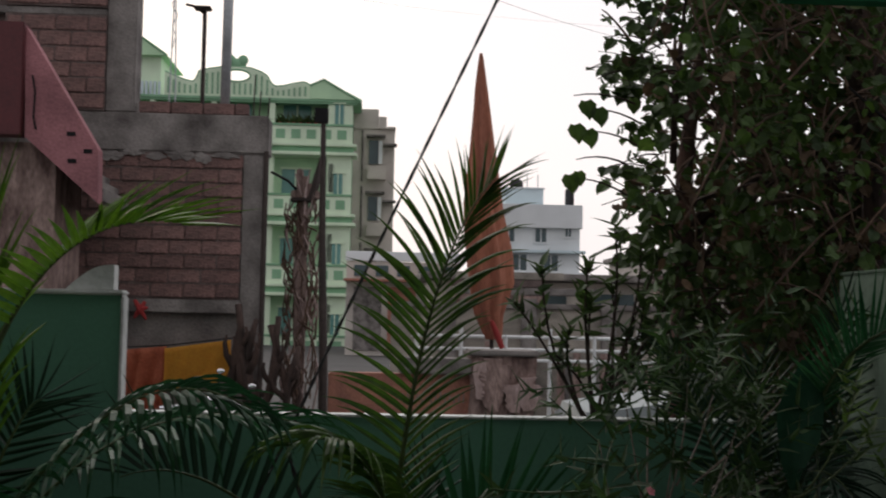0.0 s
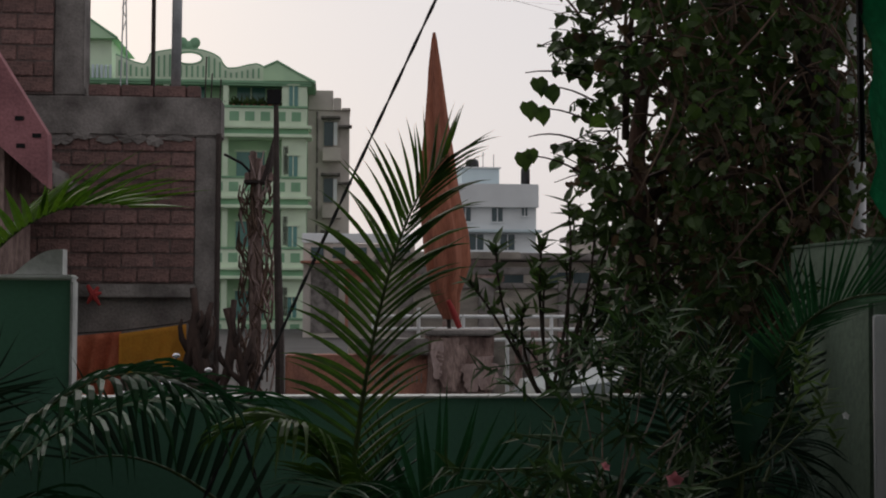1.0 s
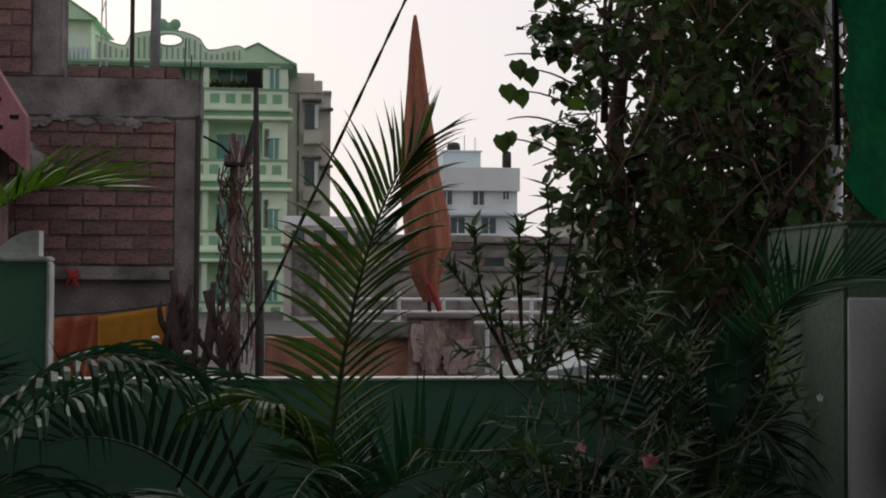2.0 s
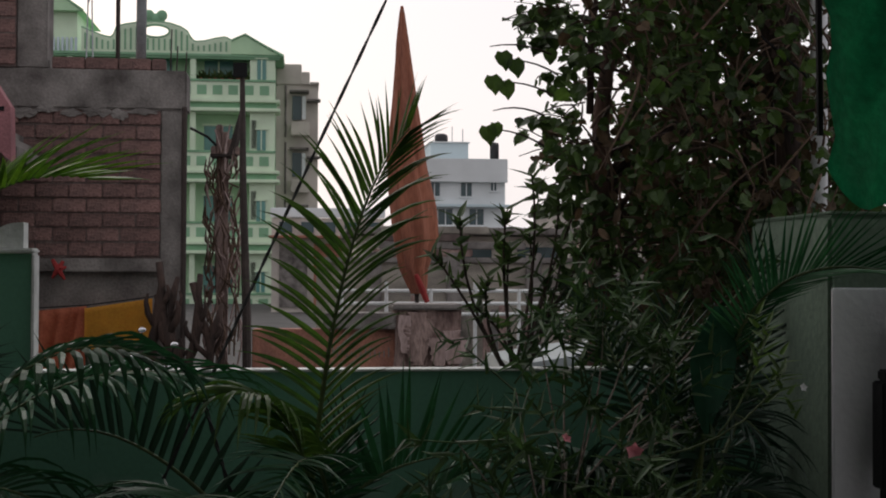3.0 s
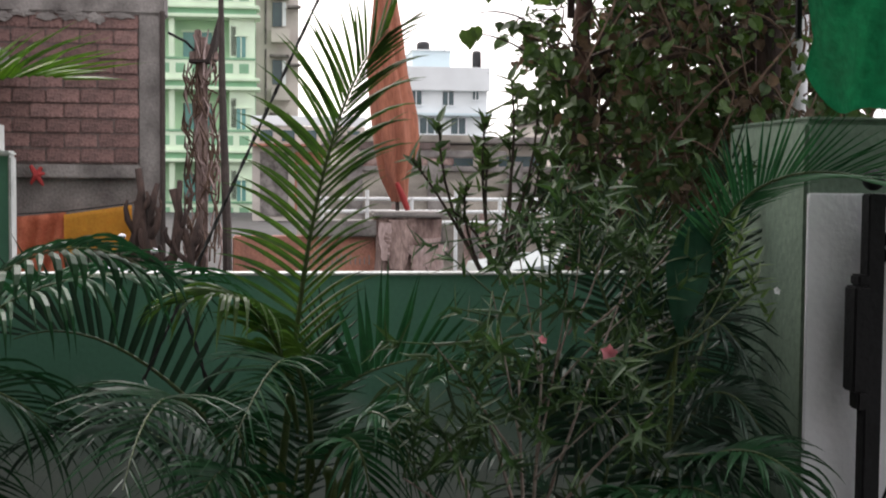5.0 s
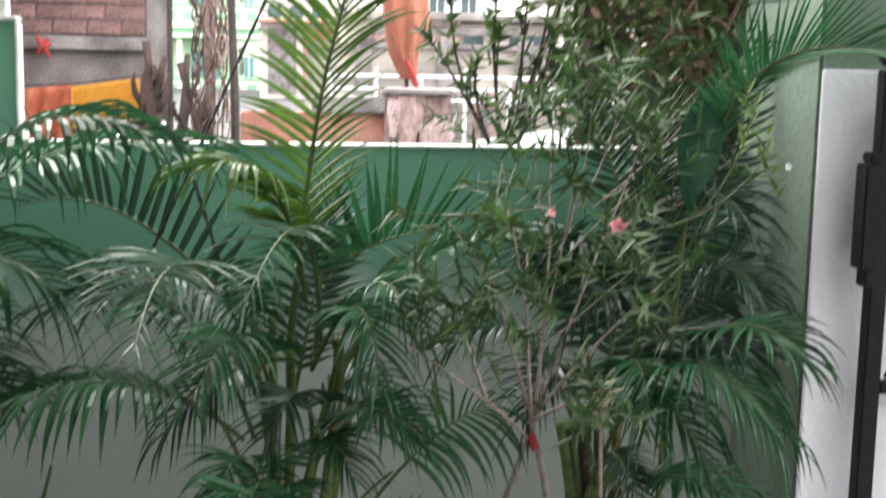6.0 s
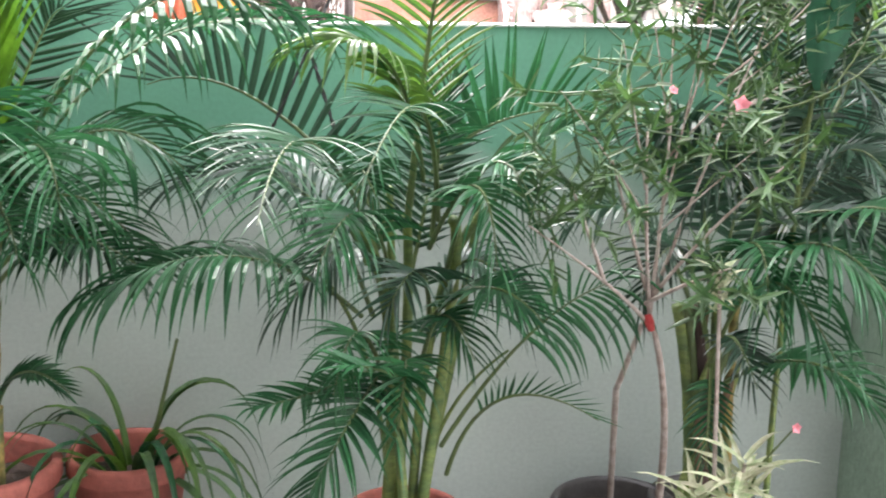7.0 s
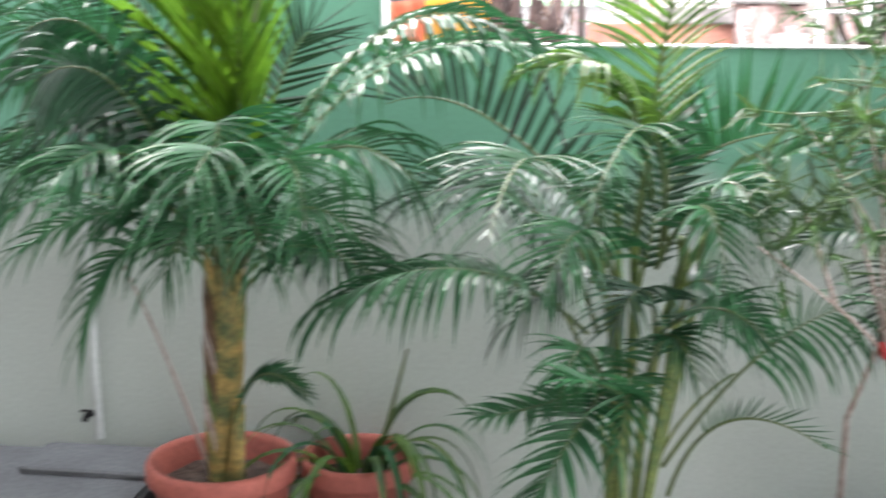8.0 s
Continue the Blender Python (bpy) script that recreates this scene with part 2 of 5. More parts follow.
def tube(bm, points, radii, sides=8, cap=True):
    """A bent round bar through points."""
    pts = [Vector(p) for p in points]
    rings, side = [], None
    for i, p in enumerate(pts):
        d = (pts[min(i + 1, len(pts) - 1)] - pts[max(i - 1, 0)]).normalized()
        ref = side if side else (Vector((1, 0, 0)) if abs(d.x) < 0.9 else Vector((0, 1, 0)))
        u = (ref - d * ref.dot(d)).normalized()
        side = u
        w = d.cross(u)
        r = radii[i] if isinstance(radii, (list, tuple)) else radii
        rings.append([bm.verts.new(p + (u * math.cos(a) + w * math.sin(a)) * r) for a in (2 * math.pi * k / sides for k in range(sides))])
    for a, b in zip(rings, rings[1:]):
        for k in range(sides):
            bm.faces.new((a[k], a[(k + 1) % sides], b[(k + 1) % sides], b[k]))
    if cap:
        bm.faces.new(rings[0][::-1])
        bm.faces.new(rings[-1])
    return bm


def lathe(bm, profile, sides=32, centre=(0, 0)):
    """A turned form: radius and height pairs."""
    rings = [[bm.verts.new((centre[0] + r * math.cos(2 * math.pi * k / sides), centre[1] + r * math.sin(2 * math.pi * k / sides), z)) for k in range(sides)] for r, z in profile]
    for a, b in zip(rings, rings[1:]):
        for k in range(sides):
            bm.faces.new((a[k], a[(k + 1) % sides], b[(k + 1) % sides], b[k]))
    return bm


def bez(a, b, c, t):
    a, b, c = Vector(a), Vector(b), Vector(c)
    return a * (1 - t) ** 2 + b * 2 * t * (1 - t) + c * t * t


def blade(bm, root, way, side, length, width, droop, segs=5, fold=0.25):
    """A long leaf, folded along its middle, that bends down towards its tip."""
    way, side = way.normalized(), side.normalized()
    p, d, rows = Vector(root), way.copy(), []
    for i in range(segs + 1):
        t = i / segs
        w = width * (0.35 + 0.65 * math.sin(math.pi * min(1, 0.25 + 0.85 * t) ** 0.9)) * (1 - t ** 4) if i < segs else 0
        up = side.cross(d).normalized()
        if i == segs:
            rows.append([bm.verts.new(p)])
        else:
            rows.append([bm.verts.new(p - side * w / 2 + up * w * fold), bm.verts.new(p), bm.verts.new(p + side * w / 2 + up * w * fold)])
        d = (d + Vector((0, 0, -droop)) * (length / segs) * (0.4 + t)).normalized()
        p = p + d * (length / segs)
    for a, b in zip(rows, rows[1:]):
        if len(b) == 1:
            bm.faces.new((a[0], a[1], b[0]))
            bm.faces.new((a[1], a[2], b[0]))
        else:
            bm.faces.new((a[0], a[1], b[1], b[0]))
            bm.faces.new((a[1], a[2], b[2], b[1]))


def frond(base, ctrl, tip, length, pairs, rng, bare=0.22, droop=3.0, face=None, width=0.024, open_=1.0, skew=0.0, sides=(-1, 1), taper=0.0):
    """A feather leaf: an arched stalk with narrow leaflets along both sides."""
    pairs = int(pairs * 0.72)
    bm = bmesh.new()
    chord = (Vector(tip) - Vector(base)).normalized()
    face = face or (Vector((0, -1, 0.1)) if chord.z > 0.72 else Vector((0, -0.25, 1)))
    stalk = [bez(base, ctrl, tip, i / 14) for i in range(15)]
    rib = tube(bmesh.new(), stalk, [0.0052 * (1 - i / 15) + 0.001 for i in range(15)], 6)
    for i in range(pairs):
        t = bare + (1 - bare) * (i + 0.3) / pairs
        p = bez(base, ctrl, tip, t)
        d = (bez(base, ctrl, tip, min(1, t + 0.02)) - bez(base, ctrl, tip, t - 0.02)).normalized()
        across = d.cross(face)
        if across.length < 0.2:
            across = d.cross(Vector((0, 1, 0)))
        across.normalize()
        up = across.cross(d).normalized()
        u = (t - bare) / (1 - bare)
        size = length * (0.50 + 0.62 * math.sin(math.pi * (0.12 + 0.66 * u))) * rng.uniform(0.82, 1.1) * (1 - taper * u)
        lean = open_ * radians(64 - 46 * u * u) + rng.uniform(-0.12, 0.12)
        for s in sides:
            turn = lean * (1 - skew) if s > 0 else lean
            way = across * s * math.sin(turn) + d * math.cos(turn) + up * (0.30 + rng.uniform(-0.08, 0.08))
            root = p + across * s * 0.003
            blade(bm, root, way, d + across * s * 0.2, size, width * rng.uniform(0.85, 1.1), droop * rng.uniform(0.6, 1.4), 6)
    return bm, rib


# ---- structure: ground, garden, boundary wall, porch ----
def structure(name, bm, material, label, category):
    return tagged(part(name, bm, material), label, category, kind="structure")


bm = bmesh.new()
bmesh.ops.create_grid(bm, x_segments=40, y_segments=40, size=600)
structure("ground", bm, ASPHALT, "grey worn street ground reaching to the horizon", "ground")
structure("floor", boxes(((-3.2, -2.0, -0.05), (3.2, 3.1, 0.006))), FLOOR, "grey cement garden floor along the wall", "floor")

WY = 3.12
wall = thing("wall_north", "low garden wall painted green above pale grey", "wall", (0, WY, 0), kind="structure")
part("low_section", boxes(((-3.2, WY + 0.002, 0), (1.156, WY + 0.058, 1.386))), WALL, wall)
part("coping", boxes(((-0.637, WY - 0.003, 1.3865), (1.156, WY + 0.060, 1.393)), bevel=0.002), WHITE_EDGE, wall, "worn white edge of the coping")
bm = boxes(((-3.2, WY + 0.002, 1.386), (-0.6455, WY + 0.058, 1.672)))
part("high_section", bm, WALL, wall)
bm = boxes(((-0.645, WY - 0.004, 1.393), (-0.638, WY + 0.062, 1.672)), ((-3.2, WY - 0.008, 1.672), (-0.638, WY + 0.064, 1.685)), bevel=0.004)
part("white_border", bm, WHITE_EDGE, wall, "white painted border of the raised wall")
bm = bmesh.new()
bm2 = [(-0.80, 1.686)] + [(-0.78 + 0.098 * i / 10, 1.686 + 0.06 * math.sin(i / 10 * 1.5)) for i in range(11)] + [(-0.664, 1.747), (-0.664, 1.686)]
front = [bm.verts.new((x, WY + 0.004, z)) for x, z in bm2]
back = [bm.verts.new((x, WY + 0.056, z)) for x, z in bm2]
bm.faces.new(front)
bm.faces.new(back[::-1])
for i in range(len(front)):
    bm.faces.new((front[i], back[i], back[(i + 1) % len(front)], front[(i + 1) % len(front)]))
part("curved_cap", bm, WHITE_EDGE, wall, "white curved cement cap on the raised wall")

pil = thing("gate_pillar", "pale grey plastered gate pillar at the wall's end", "pillar", (1.3, 2.9, 0), kind="structure")
part("shaft", boxes(((1.157, 2.7, 0), (1.62, 3.19, 1.762)), bevel=0.01), WALL_GREY, pil)
part("front_face", boxes(((1.160, 2.688, 0.0), (1.617, 2.6985, 1.60)), bevel=0.003), PILLAR, pil, "whitewashed front of the pillar")
part("cap", boxes(((1.159, 2.702, 1.7625), (1.618, 3.188, 1.770)), bevel=0.003), WALL_GREY, pil, "thin pale cement skim on the top")

ledge = structure("ledge", boxes(((-3.2, 2.62, 0.0), (-1.22, 3.1, 0.27)), ((-1.6, 2.9, 0.272), (-1.05, 3.1, 0.285)), bevel=0.012), LEDGE, "grey cement ledge at the foot of the wall", "ledge")

# porch walls round and behind the camera, unseen; slab added to shade the garden
structure("wall_south", boxes(((-3.4, -2.2, 0), (3.4, -2.0, 3.0))), HOUSE_WALL, "plain house wall behind the porch", "wall")
structure("wall_west", boxes(((-3.4, -2.0, 0), (-3.2, 3.3, 2.4))), HOUSE_WALL, "plain side wall of the garden", "wall")
structure("wall_east", boxes(((3.2, -2.0, 0), (3.4, 0.4, 2.2))), HOUSE_WALL, "plain side wall of the garden", "wall")
structure("ceiling", boxes(((-3.4, -2.2, 3.0), (1.1, 2.45, 3.14))), HOUSE_WALL, "unseen plain slab added to shade the garden", "ceiling")

# black gate beside the pillar
gate = thing("gate", "black painted iron gate hung on the pillar", "gate", (1.5, 2.62, 0))
part("stile", boxes(((1.2625, 2.605, 0.04), (1.302, 2.645, 1.60)), bevel=0.003), DARK_METAL, gate)
part("lock_box", boxes(((1.226, 2.585, 1.17), (1.262, 2.64, 1.40)), ((1.240, 2.59, 1.13), (1.262, 2.635, 1.1695)), ((1.236, 2.59, 1.4005), (1.262, 2.635, 1.425)), bevel=0.004), DARK_METAL, gate)
part("hinge", tube(bmesh.new(), [(1.275, 2.665, 1.22), (1.275, 2.665, 1.34)], 0.014, 10), DARK_METAL, gate)
for z in (1.585, 1.50, 1.465, 0.9, 0.12):
    part("rail", boxes(((1.306, 2.61, z - 0.014), (2.5, 2.64, z + 0.014)), bevel=0.002), DARK_METAL, gate)
for i in range(8):
    x = 1.36 + 0.15 * i
    part("bar", tube(bmesh.new(), [(x, 2.625, 0.14), (x, 2.625, 1.57)], 0.008, 8), DARK_METAL, gate)
bm = bmesh.new()
for i in range(9):
    for s in (0, 1):
        tube(bm, [(1.32 + 0.13 * i + 0.2 * (1 - s), 2.625, 0.92), (1.32 + 0.13 * i + 0.2 * s, 2.625, 1.45)], 0.004, 5)
part("lattice", bm, DARK_METAL, gate)
bm = bmesh.new()
bmesh.ops.create_uvsphere(bm, u_segments=12, v_segments=8, radius=0.024, matrix=Matrix.Translation((1.28, 2.625, 1.63)))
part("finial", bm, DARK_METAL, gate, smooth=True)

# water pipe and tap on the wall
tap = thing("water_tap", "white water pipe with a dark tap on the wall", "tap", (-1.45, 3.1, 0.3))
part("pipe", tube(bmesh.new(), [(-1.455, WY - 0.016, 0.30), (-1.455, WY - 0.016, 1.25)], 0.011, 10), PIPE_PAINT, tap)
part("spout", tube(bmesh.new(), [(-1.465, WY - 0.016, 0.375), (-1.475, WY - 0.045, 0.375), (-1.477, WY - 0.055, 0.362)], 0.009, 8), DARK_METAL, tap)
part("handle", boxes(((-1.492, WY - 0.05, 0.386), (-1.458, WY - 0.04, 0.392)), bevel=0.002), DARK_METAL, tap)

# green awning over the gate
awn = thing("awning", "green fabric awning with a ragged hanging edge", "awning", (1.2, 2.0, 2.2))
bm = bmesh.new()
cols = []
for i in range(46):
    x = 0.85 + 0.012 * i if i < 12 else 0.982 + 0.05 * (i - 11)
    low = 1.742 + 0.006 * math.sin(x * 60) + 0.06 * max(0.0, 1 - (x - 0.85) / 0.05) ** 2
    cols.append([bm.verts.new((x + 0.010 * math.sin(j * 1.7) * (i < 2), 2.0 + 0.014 * math.sin(x * 34 + j * 0.5) + 0.008 * math.sin(x * 75 - j * 0.9), low + (2.45 - low) * j / 13)) for j in range(14)])
for a, b in zip(cols, cols[1:]):
    for j in range(13):
        bm.faces.new((a[j], b[j], b[j + 1], a[j + 1]))
bmesh.ops.solidify(bm, geom=bm.faces[:], thickness=0.006)
part("side_drop", bm, GREEN_CLOTH, awn, smooth=True)
bm = boxes(((0.60, 1.94, 2.15), (2.7, 1.985, 2.46)), bevel=0.006)
part("valance", bm, GREEN_CLOTH, awn)
part("top_sheet", boxes(((0.60, 1.75, 2.462), (2.7, 2.02, 2.475))), GREEN_CLOTH, awn)
# thin black bar stands in for the shadow along the cloth's edge
part("edge_shade_bar", tube(bmesh.new(), [(0.848, 2.02, 1.86), (0.842, 2.02, 2.46)], 0.006, 8), DARK_METAL, awn)
part("post", tube(bmesh.new(), [(2.6, 1.95, 0.0), (2.6, 1.95, 2.46)], 0.025, 10), DARK_METAL, awn)


# ---- garden plants ----
def pot(label, place, r, h, material, soil=True):
    x, y, z = place
    t = thing("flower_pot", label, "pot", place, group="pots along the wall")
    prof = [(r * 0.02, z), (r * 0.68, z), (r * 0.72, z + 0.01), (r * 0.92, z + h * 0.84), (r * 0.99, z + h * 0.85), (r * 1.02, z + h * 0.88), (r * 1.02, z + h * 0.97), (r * 0.99, z + h),
            (r * 0.91, z + h), (r * 0.88, z + h * 0.97), (r * 0.84, z + h * 0.80)]
    part("bowl", lathe(bmesh.new(), prof, 40, (x, y)), material, t, smooth=True)
    bm = lathe(bmesh.new(), [(0.001, z + h * 0.84), (r * 0.4, z + h * 0.835), (r * 0.845, z + h * 0.81)], 24, (x, y))
    for v in bm.verts:
        v.co.z += 0.012 * noise.noise(v.co * 25)
    part("soil", bm, SOIL, t)
    return t


pot("large terracotta pot with a thick rim by the wall", (-1.018, 2.86, 0.006), 0.188, 0.362, TERRACOTTA)
pot("small terracotta pot beside the large one", (-0.685, 2.955, 0.006), 0.148, 0.352, TERRACOTTA)
pot("terracotta pot under the palm clump", (-0.005, 2.78, 0.006), 0.14, 0.272, TERRACOTTA)
pot("dark plastic pot under the oleander", (0.50, 2.82, 0.006), 0.15, 0.275, POT_DARK)
pot("dark plastic pot under the bushy palm", (0.725, 2.86, 0.006), 0.13, 0.27, POT_DARK)

KINDS = {"t": FROND_TALL, "g": FROND, "y": FROND_YOUNG, "d": FROND_SHADED}
leaf_rng = random.Random(5)


def leafy(palm, base, ctrl, tip, length, pairs, kind, droop=8.5, face=None, width=0.021, open_=1.0, skew=0.0, bare=0.22, sides=(-1, 1), taper=0.0):
    leaf, rib = frond(base, ctrl, tip, length, pairs, leaf_rng, droop=droop, face=Vector(face) if face else None, width=width, open_=open_, skew=skew, bare=bare, sides=sides, taper=taper)
    made = part("frond", leaf, KINDS[kind], palm)
    part("leaf_stalk", rib, RACHIS, made)


def cane(palm, points, r0, r1, material, name="stem"):
    """A ringed palm stem."""
    pts = [bez(*points, i / 24) for i in range(25)] if len(points) == 3 else [Vector(points[0]).lerp(Vector(points[1]), i / 24) for i in range(25)]
    rad = [(r0 + (r1 - r0) * i / 24) * (1.0 + (0.06 if i % 3 == 0 else 0)) for i in range(25)]
    part(name, tube(bmesh.new(), pts, rad, 12), material, palm, smooth=True)


palm_a = thing("potted_palm", "young areca palm with a ringed yellow-green trunk", "palm", (-1.0, 2.86, 0.3))
cane(palm_a, [(-1.018, 2.86, 0.28), (-0.985, 2.86, 0.87)], 0.038, 0.050, TRUNK, name="trunk")
for i in range(13):
    a = 2.1 * i
    z = 0.30 + 0.042 * i
    bm = bmesh.new()
    r = 0.040 + 0.012 * i / 13
    root = Vector((-1.018 + 0.033 * (z - 0.28) / 0.59 + r * math.cos(a), 2.86 - r * abs(math.sin(a)), z))
    d = Vector((math.cos(a) * 0.12, -abs(math.sin(a)) * 0.12, 1))
    blade(bm, root, d, d.cross(Vector((math.cos(a), -abs(math.sin(a)), 0))), 0.10 + 0.05 * (i % 3), 0.034, 0.0, 6, -0.25)
    part("leaf_sheath", bm, (LEAF_DRY, TRUNK, TWIG, LEAF_DRY, CANE)[i % 5], palm_a)
cane(palm_a, [(-0.972, 2.83, 0.28), (-0.962, 2.81, 0.40), (-0.955, 2.82, 0.52)], 0.022, 0.016, TRUNK)
cane(palm_a, [(-1.04, 2.85, 0.30), (-1.10, 2.80, 0.60), (-1.22, 2.78, 0.88)], 0.006, 0.003, TWIG, name="dry_stalk")
leafy(palm_a, (-0.965, 2.81, 0.47), (-0.89, 2.74, 0.72), (-0.76, 2.74, 0.58), 0.06, 30, "g", 9)
leafy(palm_a, (-0.97, 2.85, 0.87), (-0.98, 2.75, 1.43), (-1.05, 2.6, 1.78), 0.34, 40, "y", 1.0, (0, -1, 0.1), 0.046, 0.42)
leafy(palm_a, (-0.96, 2.85, 0.87), (-0.88, 2.7, 1.43), (-0.84, 2.6, 1.81), 0.34, 40, "y", 1.0, (0, -1, 0.1), 0.046, 0.42)
leafy(palm_a, (-0.96, 2.85, 0.87), (-0.90, 2.8, 1.38), (-0.95, 2.8, 1.76), 0.32, 40, "y", 1.0, (0, -1, 0.1), 0.046, 0.42)
leafy(palm_a, (-0.969, 2.8, 0.888), (-0.804, 2.35, 1.535), (-0.826, 2.3, 1.086), 0.22, 32, "g", 8)
leafy(palm_a, (-0.982, 2.82, 0.897), (-0.565, 2.565, 1.632), (-0.255, 2.45, 1.452), 0.16, 30, "g", 16, width=0.027)
leafy(palm_a, (-0.98, 2.85, 0.85), (-1.15, 2.8, 1.43), (-1.45, 2.75, 1.45), 0.26, 32, "g")
leafy(palm_a, (-0.98, 2.85, 0.84), (-1.14, 2.6, 1.29), (-1.45, 2.5, 1.11), 0.26, 32, "g")
leafy(palm_a, (-0.99, 2.85, 0.84), (-1.23, 2.7, 1.08), (-1.29, 2.7, 0.71), 0.2, 26, "g")
leafy(palm_a, (-0.98, 2.85, 0.85), (-1.06, 2.5, 1.34), (-1.16, 2.3, 1.15), 0.22, 28, "g")
leafy(palm_a, (-0.97, 2.85, 0.85), (-0.75, 2.3, 1.38), (-0.8, 2.1, 1.19), 0.22, 30, "g")
leafy(palm_a, (-0.97, 2.85, 0.86), (-0.67, 2.35, 1.39), (-0.61, 2.2, 1.11), 0.22, 28, "g")
leafy(palm_a, (-0.96, 2.85, 0.86), (-0.68, 2.6, 1.36), (-0.46, 2.6, 1.12), 0.24, 30, "g")
leafy(palm_a, (-0.96, 2.85, 0.84), (-0.77, 2.7, 1.17), (-0.6, 2.7, 0.96), 0.2, 26, "g")
leafy(palm_a, (-0.96, 2.85, 0.84), (-0.81, 2.5, 1.16), (-0.72, 2.3, 1.0), 0.18, 24, "g")
leafy(palm_a, (-0.98, 2.85, 0.84), (-0.93, 2.5, 1.16), (-0.97, 2.4, 0.94), 0.18, 24, "g")
leafy(palm_a, (-0.95, 2.85, 0.87), (-0.68, 2.8, 1.53), (-0.15, 2.7, 1.4), 0.22, 38, "g")
leafy(palm_a, (-0.99, 2.85, 0.85), (-1.42, 2.9, 1.23), (-1.74, 2.9, 0.82), 0.22, 28, "g")
for i in range(7):
    a = 2.4 * i + 0.4
    base = Vector((-0.975 + 0.03 * math.cos(a), 2.85 + 0.03 * math.sin(a), 0.80 + 0.006 * i))
    out = Vector((math.cos(a) * 0.36, math.sin(a) * 0.14 - 0.24, 0))
    rise = 0.16 + 0.09 * (i % 5)
    leafy(palm_a, base, base + out * 0.5 + Vector((0, 0, rise * 1.3)), base + out * 1.15 + Vector((0, 0, rise * 0.55)), 0.17, 26, "d" if i % 4 == 0 else "g")
leafy(palm_a, (-1.037, 2.82, 0.923), (-1.15, 2.69, 1.59), (-1.343, 2.6, 1.44), 0.2, 32, "g", 10)
leafy(palm_a, (-1.023, 2.82, 0.91), (-1.091, 2.54, 1.492), (-1.276, 2.5, 1.339), 0.2, 30, "d", 10)
leafy(palm_a, (-1.039, 2.82, 0.881), (-1.134, 2.615, 1.35), (-1.39, 2.55, 1.199), 0.2, 30, "g", 9)
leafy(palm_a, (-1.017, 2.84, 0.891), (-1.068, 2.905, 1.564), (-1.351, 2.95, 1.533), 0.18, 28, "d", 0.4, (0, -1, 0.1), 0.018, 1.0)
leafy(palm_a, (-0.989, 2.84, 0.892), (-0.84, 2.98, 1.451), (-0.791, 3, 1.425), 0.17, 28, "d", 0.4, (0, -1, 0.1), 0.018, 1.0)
leafy(palm_a, (-0.774, 2.45, 1.471), (-0.619, 2.29, 1.84), (-0.363, 2.25, 1.793), 0.17, 36, "y", 1.5)
palm_c = thing("palm_clump", "clumping areca palm with many green canes", "palm", (0, 2.78, 0.25))
cane(palm_c, [(-0.044, 2.76, 0.289), (-0.004, 2.74, 0.791), (-0.1, 2.72, 0.977)], 0.015, 0.011, CANE)
cane(palm_c, [(-0.024, 2.78, 0.28), (0.012, 2.79, 0.707), (-0.001, 2.76, 0.995)], 0.014, 0.01, CANE)
cane(palm_c, [(0.015, 2.74, 0.298), (0.034, 2.78, 0.863), (0.173, 2.74, 1.012)], 0.012, 0.01, CANE)
cane(palm_c, [(0.035, 2.72, 0.308), (0.136, 2.76, 0.986), (0.098, 2.72, 0.991)], 0.014, 0.012, CANE)
cane(palm_c, [(-0.004, 2.71, 0.312), (-0.029, 2.735, 0.614), (-0.039, 2.7, 1.069)], 0.012, 0.008, CANE)
cane(palm_c, [(0.03, 2.8, 0.27), (0.192, 2.81, 1.047), (0.15, 2.78, 1.055)], 0.012, 0.009, CANE)
cane(palm_c, [(-0.038, 2.8, 0.271), (-0.061, 2.81, 0.711), (-0.204, 2.78, 0.859)], 0.007, 0.004, CANE)
cane(palm_c, [(0.036, 2.78, 0.28), (0.053, 2.77, 0.544), (0.229, 2.72, 0.692)], 0.006, 0.003, CANE)
cane(palm_c, [(-0.001, 2.76, 0.97), (0.018, 2.72, 1.16)], 0.009, 0.0076, RACHIS)
leafy(palm_c, (0.018, 2.72, 1.153), (0.068, 2.62, 1.778), (0.21, 2.52, 1.919), 0.275, 60, "t", 2.6, (0, -1, 0.1), 0.0185, 0.86, 0.42, 0.04, taper=0.45)
leafy(palm_c, (-0.064, 2.75, 0.919), (-0.225, 2.485, 1.386), (-0.254, 2.08, 1.116), 0.25, 36, "g", 5, width=0.0165)
leafy(palm_c, (0.068, 2.75, 0.984), (0.05, 2.54, 1.453), (-0.085, 2.25, 1.153), 0.17, 30, "g", 5, width=0.015)
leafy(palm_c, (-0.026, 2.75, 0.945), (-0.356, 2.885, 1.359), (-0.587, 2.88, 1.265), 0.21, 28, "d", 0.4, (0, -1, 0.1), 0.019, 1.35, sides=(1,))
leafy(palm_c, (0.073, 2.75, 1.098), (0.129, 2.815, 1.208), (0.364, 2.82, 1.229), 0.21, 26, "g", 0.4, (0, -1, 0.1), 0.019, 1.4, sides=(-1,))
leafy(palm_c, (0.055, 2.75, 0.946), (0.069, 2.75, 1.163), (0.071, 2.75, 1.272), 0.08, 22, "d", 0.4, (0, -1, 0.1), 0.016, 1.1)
leafy(palm_c, (0.036, 2.75, 1.06), (-0.004, 2.615, 1.454), (-0.18, 2.5, 1.379), 0.16, 34, "t", 14)
leafy(palm_c, (-0.1, 2.7, 0.777), (-0.329, 2.44, 1.082), (-0.617, 2.42, 0.898), 0.19, 38, "g", 12)
